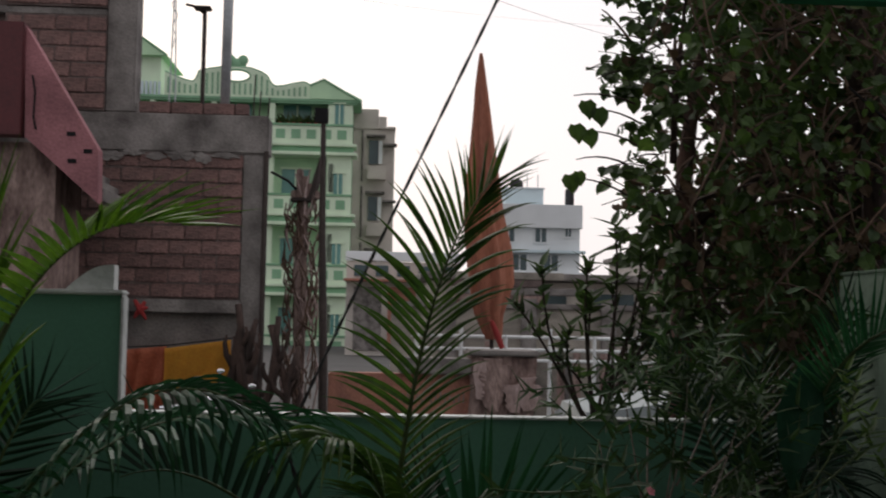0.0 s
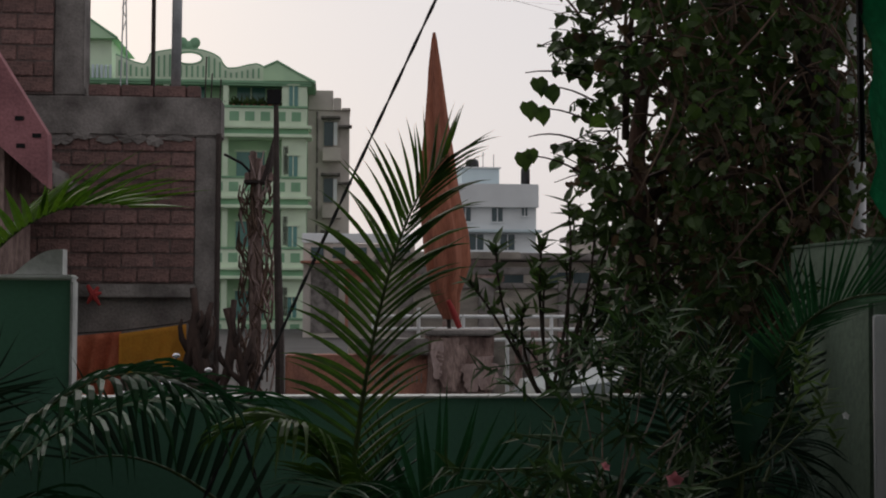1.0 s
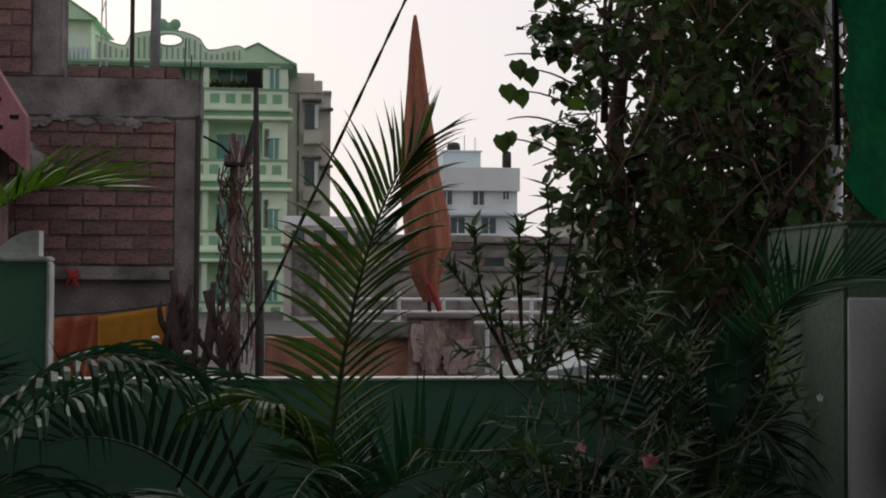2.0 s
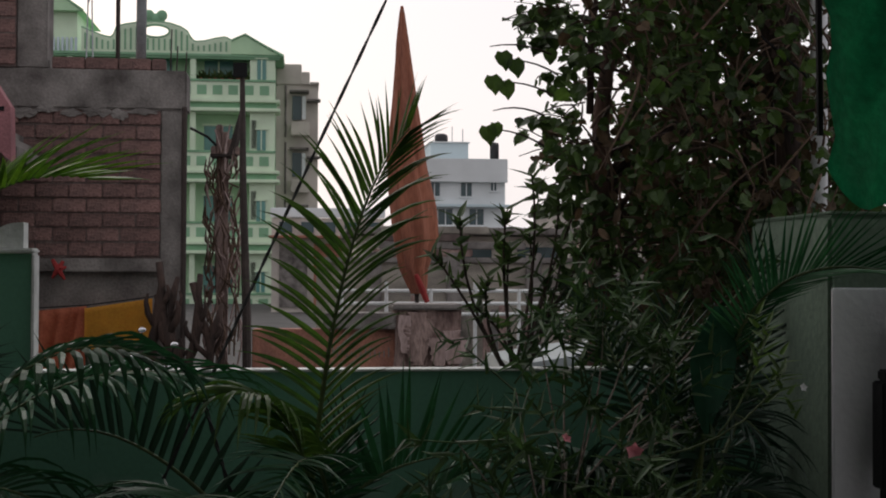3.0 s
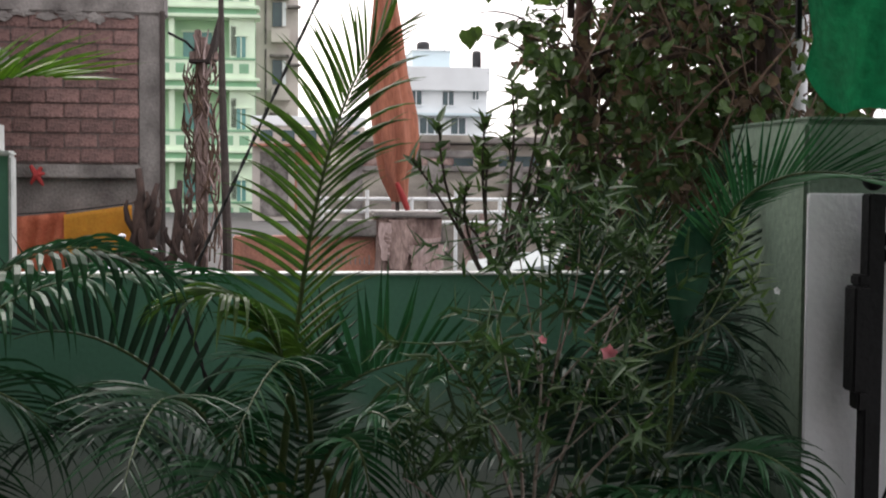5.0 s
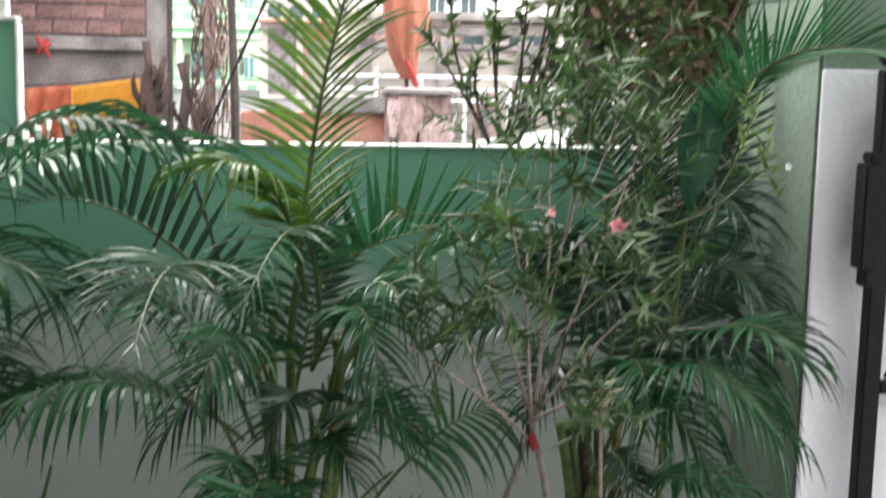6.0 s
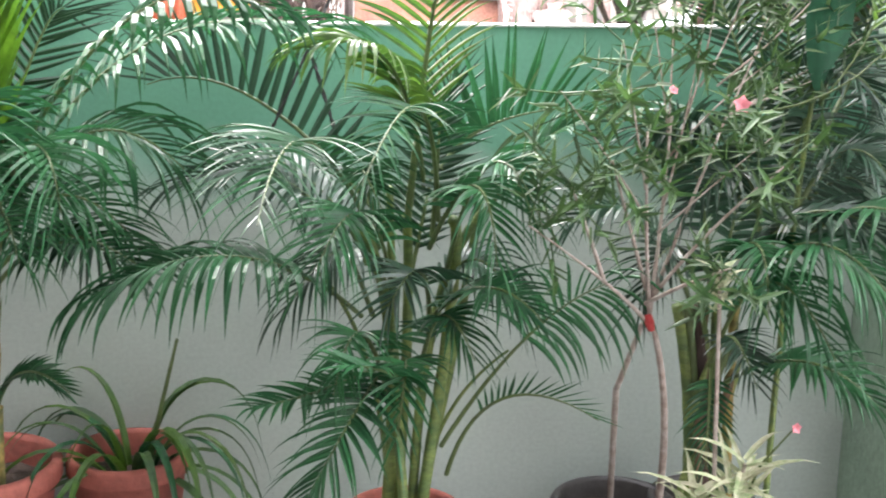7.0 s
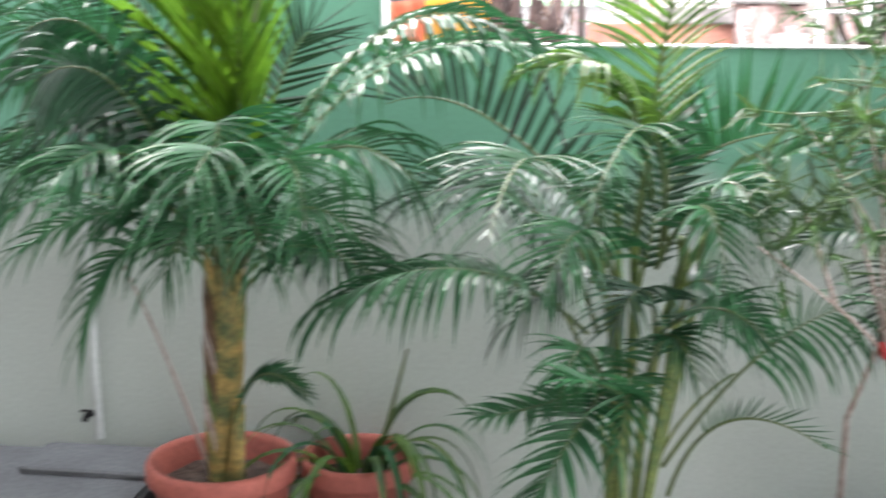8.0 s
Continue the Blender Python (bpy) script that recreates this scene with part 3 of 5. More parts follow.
leafy(palm_c, (-0.038, 2.7, 0.672), (-0.174, 2.525, 0.654), (-0.311, 2.45, 0.656), 0.1, 22, "g")
leafy(palm_c, (-0.025, 2.68, 0.705), (-0.094, 2.31, 0.72), (-0.199, 2.3, 0.516), 0.15, 30, "g")
leafy(palm_c, (0.025, 2.65, 0.61), (-0.023, 2.325, 0.794), (-0.12, 2.3, 0.794), 0.11, 22, "g")
leafy(palm_c, (0.094, 2.75, 0.379), (0.167, 2.615, 0.735), (0.424, 2.62, 0.562), 0.075, 26, "g", 0.6, (0, -1, 0.1), 0.012, 0.8, sides=(-1,), bare=0.35)
leafy(palm_c, (0.025, 2.68, 0.744), (0.15, 2.46, 0.994), (0.266, 2.4, 0.855), 0.13, 28, "g")
leafy(palm_c, (0.079, 2.72, 0.461), (0.262, 2.64, 0.81), (0.432, 2.6, 0.883), 0.18, 20, "g", 12, width=0.013, bare=0.5)
leafy(palm_c, (-0.026, 2.7, 0.829), (-0.086, 2.475, 1.199), (-0.175, 2.35, 0.969), 0.18, 26, "g")
leafy(palm_c, (0.087, 2.72, 0.876), (0.166, 2.59, 1.322), (0.272, 2.5, 1.027), 0.14, 26, "g")
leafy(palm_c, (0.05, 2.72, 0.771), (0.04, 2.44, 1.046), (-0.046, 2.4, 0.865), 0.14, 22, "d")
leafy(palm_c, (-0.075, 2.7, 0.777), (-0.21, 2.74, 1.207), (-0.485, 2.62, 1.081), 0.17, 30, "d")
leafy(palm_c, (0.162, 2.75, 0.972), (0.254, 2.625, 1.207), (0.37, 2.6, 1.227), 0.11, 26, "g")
# d fronds behind the clump: its dark depth is in their colour
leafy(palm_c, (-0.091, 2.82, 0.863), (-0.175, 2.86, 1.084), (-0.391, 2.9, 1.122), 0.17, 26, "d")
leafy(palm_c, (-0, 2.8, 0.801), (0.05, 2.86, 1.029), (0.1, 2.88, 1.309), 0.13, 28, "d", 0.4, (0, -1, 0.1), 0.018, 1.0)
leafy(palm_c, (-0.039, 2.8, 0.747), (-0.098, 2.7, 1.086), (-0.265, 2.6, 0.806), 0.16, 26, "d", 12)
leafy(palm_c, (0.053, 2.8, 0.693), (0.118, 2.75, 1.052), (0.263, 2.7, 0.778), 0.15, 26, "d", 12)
leafy(palm_c, (-0.038, 2.72, 0.557), (-0.096, 2.44, 0.969), (-0.147, 2.4, 0.701), 0.13, 24, "g", 12)
leafy(palm_c, (0.026, 2.72, 0.612), (0.059, 2.515, 0.958), (0.137, 2.45, 0.756), 0.12, 24, "g", 12)
leafy(palm_c, (-0.025, 2.7, 0.511), (0.022, 2.475, 0.922), (-0.023, 2.35, 0.601), 0.12, 24, "g", 10)
leafy(palm_c, (-0.051, 2.74, 0.947), (-0.143, 2.58, 1.248), (-0.048, 2.5, 1.049), 0.12, 24, "g")
leafy(palm_c, (0.048, 2.7, 0.932), (0.155, 2.45, 1.266), (0.174, 2.4, 0.969), 0.15, 26, "g", 12)
palm_e = thing("bushy_palm", "bushy dark green palm beside the pillar", "palm", (0.72, 2.84, 0.25))
leafy(palm_e, (0.914, 2.78, 1.244), (0.902, 2.625, 1.73), (1.205, 2.45, 1.628), 0.17, 62, "g", 0.8, (0, -1, 0.35), 0.0125, 0.9, 0.6)
leafy(palm_e, (0.805, 2.85, 0.859), (0.832, 2.94, 1.184), (1.074, 2.95, 1.232), 0.15, 34, "d", 4, (0, -1, 0.1), 0.016, 1.0)
leafy(palm_e, (0.732, 2.75, 0.764), (0.784, 2.45, 1.164), (0.968, 2.35, 0.883), 0.2, 36, "g", 12)
leafy(palm_e, (0.738, 2.78, 0.591), (0.851, 2.56, 0.798), (0.996, 2.5, 0.64), 0.14, 30, "g", 9)
leafy(palm_e, (0.668, 2.75, 0.764), (0.738, 2.525, 1.148), (0.716, 2.4, 0.867), 0.17, 26, "g", 12)
leafy(palm_e, (0.691, 2.78, 0.701), (0.577, 2.61, 1.125), (0.495, 2.6, 0.833), 0.15, 24, "d")
leafy(palm_e, (0.662, 2.78, 0.755), (0.525, 2.76, 1.128), (0.344, 2.7, 0.984), 0.14, 26, "d")
leafy(palm_e, (0.725, 2.8, 0.667), (0.725, 2.7, 0.797), (0.765, 2.6, 0.642), 0.1, 20, "d")
leafy(palm_e, (0.698, 2.78, 0.809), (0.641, 2.75, 1.197), (0.56, 2.72, 1.206), 0.13, 26, "d")
leafy(palm_e, (0.711, 2.78, 0.809), (0.756, 2.8, 1.104), (0.826, 2.82, 1.358), 0.13, 30, "d")
cane(palm_e, [(0.679, 2.82, 0.259), (0.68, 2.8, 0.536), (0.618, 2.78, 0.782)], 0.016, 0.012, CANE)
cane(palm_e, [(0.714, 2.82, 0.259), (0.703, 2.8, 0.536), (0.667, 2.78, 0.782)], 0.018, 0.0135, BARK)
cane(palm_e, [(0.744, 2.82, 0.259), (0.727, 2.8, 0.536), (0.71, 2.78, 0.782)], 0.016, 0.012, CANE)
cane(palm_e, [(0.776, 2.82, 0.259), (0.75, 2.8, 0.536), (0.755, 2.78, 0.782)], 0.014, 0.0105, TRUNK)
cane(palm_e, [(0.697, 2.82, 0.259), (0.692, 2.8, 0.536), (0.643, 2.78, 0.782)], 0.014, 0.0105, RACHIS)

# mostly d fronds towards the wall, shaded by their darker green
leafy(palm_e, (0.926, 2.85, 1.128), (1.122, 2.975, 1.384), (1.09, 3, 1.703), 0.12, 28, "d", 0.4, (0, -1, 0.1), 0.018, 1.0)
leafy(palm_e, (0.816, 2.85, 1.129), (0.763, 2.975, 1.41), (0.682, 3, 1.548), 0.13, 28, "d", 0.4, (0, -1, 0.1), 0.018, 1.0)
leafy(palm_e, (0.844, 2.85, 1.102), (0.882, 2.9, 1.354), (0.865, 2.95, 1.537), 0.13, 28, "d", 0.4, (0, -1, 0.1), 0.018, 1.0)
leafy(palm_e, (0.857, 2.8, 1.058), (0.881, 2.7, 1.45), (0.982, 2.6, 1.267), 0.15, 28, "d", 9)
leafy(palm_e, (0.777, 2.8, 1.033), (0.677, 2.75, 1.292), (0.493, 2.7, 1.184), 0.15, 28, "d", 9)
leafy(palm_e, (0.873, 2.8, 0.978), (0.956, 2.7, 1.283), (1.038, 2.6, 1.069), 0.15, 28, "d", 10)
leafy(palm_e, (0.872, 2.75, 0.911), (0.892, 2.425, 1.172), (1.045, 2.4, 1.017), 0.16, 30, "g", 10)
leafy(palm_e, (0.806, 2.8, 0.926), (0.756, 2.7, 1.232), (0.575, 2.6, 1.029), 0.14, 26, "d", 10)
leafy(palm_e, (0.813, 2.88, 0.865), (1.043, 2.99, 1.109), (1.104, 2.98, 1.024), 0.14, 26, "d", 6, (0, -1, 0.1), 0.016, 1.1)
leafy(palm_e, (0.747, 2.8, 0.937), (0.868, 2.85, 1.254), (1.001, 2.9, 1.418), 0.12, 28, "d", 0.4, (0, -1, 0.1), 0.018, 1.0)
leafy(palm_e, (0.7, 2.75, 0.656), (0.734, 2.525, 1.08), (0.86, 2.4, 0.773), 0.17, 28, "g", 12)
leafy(palm_e, (0.735, 2.78, 0.836), (0.812, 2.56, 1.144), (0.977, 2.5, 1.007), 0.16, 30, "d", 10)
leafy(palm_e, (0.705, 2.77, 0.649), (0.675, 2.655, 0.6), (0.674, 2.64, 0.439), 0.09, 22, "g", 8, width=0.014)
leafy(palm_e, (0.808, 2.85, 0.818), (0.972, 2.955, 1.082), (1.099, 2.96, 1.15), 0.12, 30, "d", 5, (0, -1, 0.1), 0.013, 1.15)
sheath_rng = random.Random(77)
for i in range(22):
    z = sheath_rng.uniform(0.3, 0.72)
    x = 0.715 + sheath_rng.uniform(-0.05, 0.055)
    d = Vector((sheath_rng.uniform(-0.35, 0.35), -0.12, sheath_rng.choice((1.0, 1.0, -0.8))))
    bm = bmesh.new()
    blade(bm, (x, 2.785 + sheath_rng.uniform(-0.01, 0.02), z), d, d.cross(Vector((0.1, -1, 0))), sheath_rng.uniform(0.09, 0.2), 0.022, 1.0, 5, -0.2)
    part("leaf_sheath", bm, (CANE, LEAF_DRY, FROND_SHADED, RACHIS)[i % 4], palm_e)
broad = thing("broad_leaf_plant", "broad glossy dark green leaf on a long stalk", "plant", (0.86, 2.75, 0.0))
part("stalk", tube(bmesh.new(), [bez((0.84, 2.72, 0.0), (0.83, 2.72, 1.1), (0.90, 2.68, 1.56), i / 10) for i in range(11)], [0.009 - 0.0005 * i for i in range(11)], 7), CANE, broad)
bm = bmesh.new()
rows = []
for i in range(11):
    t = i / 10
    w = 0.056 * math.sin(math.pi * min(0.985, max(0.03, t)) ** 0.8) ** 0.8
    c = Vector((0.90 - 0.05 * t, 2.68 - 0.04 * t - 0.03 * t * t, 1.56 - 0.27 * t))
    rows.append([bm.verts.new(c + Vector((w * k, 0.3 * w * k - 0.25 * w * (1 - abs(k)), 0.012 * math.sin(9 * t) * k))) for k in (-1, -0.5, 0, 0.5, 1)])
for a, b in zip(rows, rows[1:]):
    for k in range(4):
        bm.faces.new((a[k], a[k + 1], b[k + 1], b[k]))
part("leaf", bm, BROAD, broad, smooth=True)

# strap-leaved plant in the small pot
straps = thing("strap_plant", "strap-leaved lily plant drooping over its pot", "plant", (-0.665, 2.95, 0.28))
srng = random.Random(3)
for i in range(32):
    a = 2.4 * i + srng.uniform(-0.3, 0.3)
    d = Vector((math.cos(a), math.sin(a) * 0.45 - 0.25, srng.uniform(1.5, 3.6) if i % 3 else srng.uniform(0.5, 1.2)))
    bm = bmesh.new()
    root = Vector((-0.675 + 0.05 * math.cos(a), 2.95 + 0.035 * math.sin(a), 0.28))
    blade(bm, root, d, d.cross(Vector((0, 0, 1))), srng.uniform(0.38, 0.62), srng.uniform(0.018, 0.030), srng.uniform(9, 13), 16, 0.2)
    part("leaf", bm, (NARROW, FROND_TALL, FROND, NARROW, FROND_TALL, NARROW)[i % 6], straps)
part("stalk", tube(bmesh.new(), [(-0.66, 2.95, 0.27), (-0.60, 2.93, 0.46), (-0.545, 2.9, 0.66)], [0.007, 0.006, 0.004], 7), RACHIS, straps)


# oleander: thin grey stems, narrow leaves in whorls, a few pink flowers
def whorl(bm, tip, way, rng, n=9, size=0.085, width=0.013, droop=3.0):
    way = Vector(way).normalized()
    ref = way.orthogonal().normalized()
    other = way.cross(ref)
    for i in range(n):
        a = 2.4 * i + rng.uniform(-0.3, 0.3)
        out = ref * math.cos(a) + other * math.sin(a)
        d = out + way * rng.uniform(0.2, 1.1)
        root = Vector(tip) - way * 0.012 * i * rng.uniform(0.5, 1)
        blade(bm, root, d, d.cross(way), size * rng.uniform(0.7, 1.2), width * rng.uniform(0.8, 1.2), droop, 4, 0.2)


def flower(name, place, size, material, parent=None, towards=(0, -1, 0.3)):
    bm = bmesh.new()
    way = Vector(towards).normalized()
    ref = way.orthogonal().normalized()
    other = way.cross(ref)
    for i in range(5):
        a = 1.2566 * i
        out = ref * math.cos(a) + other * math.sin(a)
        blade(bm, Vector(place), out + way * 0.5, out.cross(way), size * 0.58, size * 0.60, 0.5, 6, 0.1)
    return part(name, bm, material, parent)


orng = random.Random(11)
ole = thing("oleander", "thin-stemmed oleander with narrow leaves and pink flowers", "shrub", (0.5, 2.82, 0.2))
part("stem", tube(bmesh.new(), [bez((0.60, 2.80, 0.22), (0.60, 2.65, 0.6), (0.51, 2.55, 0.823), i / 10) for i in range(11)], [0.010 - 0.0004 * i for i in range(11)], 8), TWIG, ole, smooth=True)
part("stem", tube(bmesh.new(), [(0.49, 2.81, 0.22), (0.482, 2.75, 0.588), (0.505, 2.6, 0.79)], [0.008, 0.0075, 0.006], 8), TWIG, ole, smooth=True)
twigs = []
for a, b, c in (((0.51, 2.55, 0.82), (0.485, 2.52, 1.0), (0.476, 2.5, 1.22)), ((0.51, 2.55, 0.83), (0.53, 2.58, 1.0), (0.545, 2.6, 1.24)), ((0.505, 2.55, 0.81), (0.43, 2.5, 0.90), (0.233, 2.4, 1.05)),
                ((0.40, 2.487, 0.913), (0.37, 2.47, 1.0), (0.32, 2.44, 1.12)), ((0.50, 2.55, 0.88), (0.46, 2.52, 1.0), (0.40, 2.45, 1.17)), ((0.52, 2.56, 0.87), (0.58, 2.6, 1.02), (0.66, 2.6, 1.24)),
                ((0.51, 2.55, 0.86), (0.60, 2.5, 1.02), (0.74, 2.45, 1.16)), ((0.50, 2.55, 0.85), (0.55, 2.45, 0.92), (0.63, 2.38, 0.97)), ((0.53, 2.57, 1.05), (0.58, 2.6, 1.25), (0.60, 2.6, 1.42)),
                ((0.48, 2.51, 1.1), (0.45, 2.5, 1.25), (0.42, 2.5, 1.40)), ((0.54, 2.6, 1.15), (0.66, 2.6, 1.3), (0.78, 2.6, 1.38)), ((0.48, 2.51, 1.05), (0.38, 2.5, 1.2), (0.30, 2.5, 1.3)),
                ((0.54, 2.6, 1.2), (0.52, 2.65, 1.38), (0.50, 2.68, 1.50)), ((0.572, 2.59, 1.235), (0.64, 2.65, 1.40), (0.64, 2.68, 1.53)), ((0.655, 2.6, 1.23), (0.74, 2.66, 1.38), (0.77, 2.68, 1.50)), ((0.66, 2.6, 1.24), (0.74, 2.6, 1.28), (0.86, 2.62, 1.32)),
                ((0.60, 2.6, 1.3), (0.70, 2.68, 1.42), (0.72, 2.72, 1.58)), ((0.64, 2.62, 1.3), (0.82, 2.7, 1.42), (0.90, 2.74, 1.52)), ((0.54, 2.6, 1.2), (0.56, 2.7, 1.40), (0.57, 2.74, 1.56)),
                ((0.66, 2.6, 1.24), (0.86, 2.66, 1.34), (0.97, 2.7, 1.40)), ((0.52, 2.56, 1.0), (0.62, 2.5, 1.12), (0.72, 2.46, 1.22))):
    part("branch", tube(bmesh.new(), [bez(a, b, c, i / 6) for i in range(7)], [(0.0052 - 0.0005 * i) * (1.0 if a[2] < 0.95 else 0.5) for i in range(7)], 6), TWIG, ole, smooth=True)
    twigs.append((Vector(b), Vector(c)))
bm = bmesh.new()
for b, c in twigs:
    for k in range(7):
        p = b.lerp(c, orng.uniform(0.62, 1.08))
        q = p + Vector((orng.gauss(0, 0.065), orng.gauss(0, 0.07), orng.gauss(0.02, 0.065)))
        tube(bm, [p, q], [0.0022, 0.0015], 4)
        whorl(bm, q, (q - p) + Vector((0, 0, 0.03)), orng, 8, 0.066, 0.0105)
part("leaves", bm, NARROW, ole)["kind"] = "stuff"
flower("flower", (0.626, 2.37, 1.29), 0.036, PETAL, ole)
flower("flower", (0.505, 2.42, 1.31), 0.022, PETAL, ole, (0.5, -1, 0.8))
for a, b, c in (((0.66, 2.6, 1.24), (0.86, 2.45, 1.27), (0.95, 2.45, 1.43)), ((0.82, 2.5, 1.285), (0.90, 2.45, 1.40), (0.92, 2.45, 1.53))):
    part("branch", tube(bmesh.new(), [bez(a, b, c, i / 6) for i in range(7)], [0.0026 - 0.0002 * i for i in range(7)], 6), RACHIS, ole, smooth=True)
bm = bmesh.new()
for p in ((0.95, 2.45, 1.43), (0.92, 2.45, 1.53), (0.945, 2.44, 1.47), (0.905, 2.45, 1.48), (0.96, 2.44, 1.39), (0.925, 2.44, 1.42), (0.90, 2.45, 1.55)):
    whorl(bm, p, (orng.uniform(-0.4, 0.4), -0.3, 1), orng, 6, 0.05, 0.011, 2.0)
part("young_leaves", bm, LEAF_LIGHT, ole, "yellow-green young leaves")["kind"] = "stuff"
flower("flower", (0.985, 2.43, 1.405), 0.018, WHITE_EDGE, ole, (0.2, -1, 0.3))
part("tie", tube(bmesh.new(), [(0.514, 2.545, 0.795), (0.508, 2.54, 0.812), (0.504, 2.545, 0.828)], [0.008, 0.0105, 0.007], 8), RED, ole, "red cloth tie round the stem")

cream = thing("variegated_plant", "cream and green variegated plant among the pots", "plant", (0.66, 2.55, 0.2))
part("stem", tube(bmesh.new(), [(0.70, 2.62, 0.0), (0.70, 2.58, 0.25), (0.72, 2.50, 0.51)], [0.006, 0.006, 0.004], 6), TWIG, cream)
part("stem", tube(bmesh.new(), [(0.70, 2.62, 0.0), (0.66, 2.52, 0.5), (0.62, 2.42, 0.95)], [0.006, 0.005, 0.004], 6), TWIG, cream)
for tip, n, s in (((0.62, 2.41, 0.955), 10, 0.07), ((0.72, 2.50, 0.52), 14, 0.15), ((0.62, 2.50, 0.44), 12, 0.15), ((0.69, 2.48, 0.47), 14, 0.15)):
    bm = bmesh.new()
    whorl(bm, tip, (0, -0.3, 1), orng, n, s, 0.017, 5)
    part("leaf_whorl", bm, VARIEG, cream)

flower("flower", (0.815, 2.48, 0.60), 0.026, PETAL, cream, (0.3, -1, 0.2))
part("stem", tube(bmesh.new(), [(0.70, 2.58, 0.25), (0.76, 2.52, 0.50), (0.815, 2.482, 0.60)], [0.004, 0.003, 0.002], 6), RACHIS, cream)

# rope that runs from the garden up across the wall
rope = thing("rope", "dark twisted rope tied up across the garden", "rope", (-0.3, 2.82, 1.19))
bm = bmesh.new()
line = [Vector((-0.30, 2.82, 1.18)), Vector((-0.22, 2.85, 1.354)), Vector((-0.121, 2.9, 1.581)), Vector((0.015, 2.95, 1.886)), Vector((0.249, 3.0, 2.4)), Vector((0.62, 3.1, 3.2))]
pts = [line[i].lerp(line[i + 1], k / 20) for i in range(5) for k in range(20)]
for s in (0, math.pi):
    tube(bm, [p + Vector((math.cos(i * 0.9 + s), math.sin(i * 0.9 + s), 0)) * 0.0019 for i, p in enumerate(pts)], 0.0026, 6)
part("strand", bm, RUBBER, rope)
bm = bmesh.new()
tail = [Vector((-0.219, 2.85, 1.352)).lerp(Vector((-0.146, 2.80, 1.125)), k / 24) for k in range(25)]
for s in (0, math.pi):
    tube(bm, [p + Vector((math.cos(i * 0.9 + s), math.sin(i * 0.9 + s), 0)) * 0.0022 for i, p in enumerate(tail)], 0.003, 6)
part("loose_end", bm, RUBBER, rope)


# ---- the creeper-covered tree behind the wall ----
def heart(bm, root, way, up, size):
    """A broad pointed leaf, slightly cupped."""
    way = way.normalized()
    side = way.cross(up).normalized()
    nrm = side.cross(way)
    mid = [bm.verts.new(root + way * size * t - nrm * size * 0.12 * t * t) for t in (0, 0.28, 0.6, 0.84, 1.0)]
    for s in (-1, 1):
        e = [bm.verts.new(root + way * size * t + side * s * size * w + nrm * size * 0.10) for t, w in ((-0.04, 0.24), (0.26, 0.47), (0.62, 0.38), (0.85, 0.18))]
        for f in ((mid[0], mid[1], e[1], e[0]), (mid[1], mid[2], e[2], e[1]), (mid[2], mid[3], e[3], e[2])):
            bm.faces.new(f if s > 0 else f[::-1])
        bm.faces.new((mid[3], mid[4], e[3]) if s > 0 else (mid[3], e[3], mid[4]))


trng = random.Random(21)
tree = thing("tree", "leafy tree overgrown with a broad-leaved creeper", "tree", (1.1, 3.8, 0))
part("trunk", tube(bmesh.new(), [(0.90, 3.75, 0), (0.885, 3.72, 0.8), (0.88, 3.7, 1.6), (0.89, 3.74, 2.1), (0.99, 3.85, 2.7)], [0.06, 0.045, 0.038, 0.026, 0.01], 10), BARK_RED, tree, smooth=True)
part("trunk", tube(bmesh.new(), [(1.40, 4.0, 0), (1.44, 3.96, 0.8), (1.50, 3.92, 1.5), (1.52, 3.9, 2.3), (1.44, 3.9, 3.4)], [0.10, 0.085, 0.075, 0.065, 0.03], 10), BARK, tree, smooth=True)
limbs = []
for i in range(30):
    z = trng.uniform(1.3, 2.7)
    a = Vector((trng.choice((0.87, 1.45)), 3.8, z))
    c = Vector((trng.uniform(0.80, 1.62), trng.uniform(3.4, 4.2), min(3.0, z + trng.uniform(0.05, 0.5))))
    b = a.lerp(c, 0.5) + Vector((0, 0, trng.uniform(0.02, 0.2)))
    part("limb", tube(bmesh.new(), [bez(a, b, c, k / 6) for k in range(7)], [0.013 - 0.0015 * k for k in range(7)], 5), BARK, tree)
    limbs.append((a, b, c))
# young holds the leaves whose lit look is put into their colour
leaves, dry, young, whips = bmesh.new(), bmesh.new(), bmesh.new(), bmesh.new()


def edge(z):
    """How far the crown reaches to its open side at a height."""
    return float(np.interp(z, (1.3, 1.64, 1.81, 1.975, 2.145, 2.31, 2.48), (0.86, 0.84, 0.79, 0.67, 0.75, 0.70, 0.68))) + 0.03 * math.sin(z * 23)


for i in range(19000):
    z = trng.uniform(1.0, 3.1)
    lean = edge(z) + (abs(trng.gauss(0, 0.40)) if i % 3 else trng.uniform(0, 1.1))
    y = trng.uniform(3.3, 4.4)
    p = Vector((lean * (0.35 + 0.65 * y / 3.7), y, z))
    if p.x > 1.95 or noise.noise(p * 5.0) < (-0.10 if z > 1.95 else -0.42) or (lean < edge(z) + 0.22 and noise.noise(p * 9) < 0.16):
        continue
    way = Vector((trng.uniform(-1, 1), trng.uniform(-1, 0.8), trng.uniform(-1.2, 0.6)))
    # the lit-coloured share is larger above z 1.9, towards the crown's top
    pick = trng.random()
    heart(dry if pick < (0.14 if z > 2.1 else 0.27) else young if pick < 0.15 + (0.34 if z > 1.9 else 0.16) else leaves, p, way, Vector((trng.uniform(-1, 1), trng.uniform(-1, 0.3), trng.uniform(0.1, 1))), trng.uniform(0.016, 0.052))
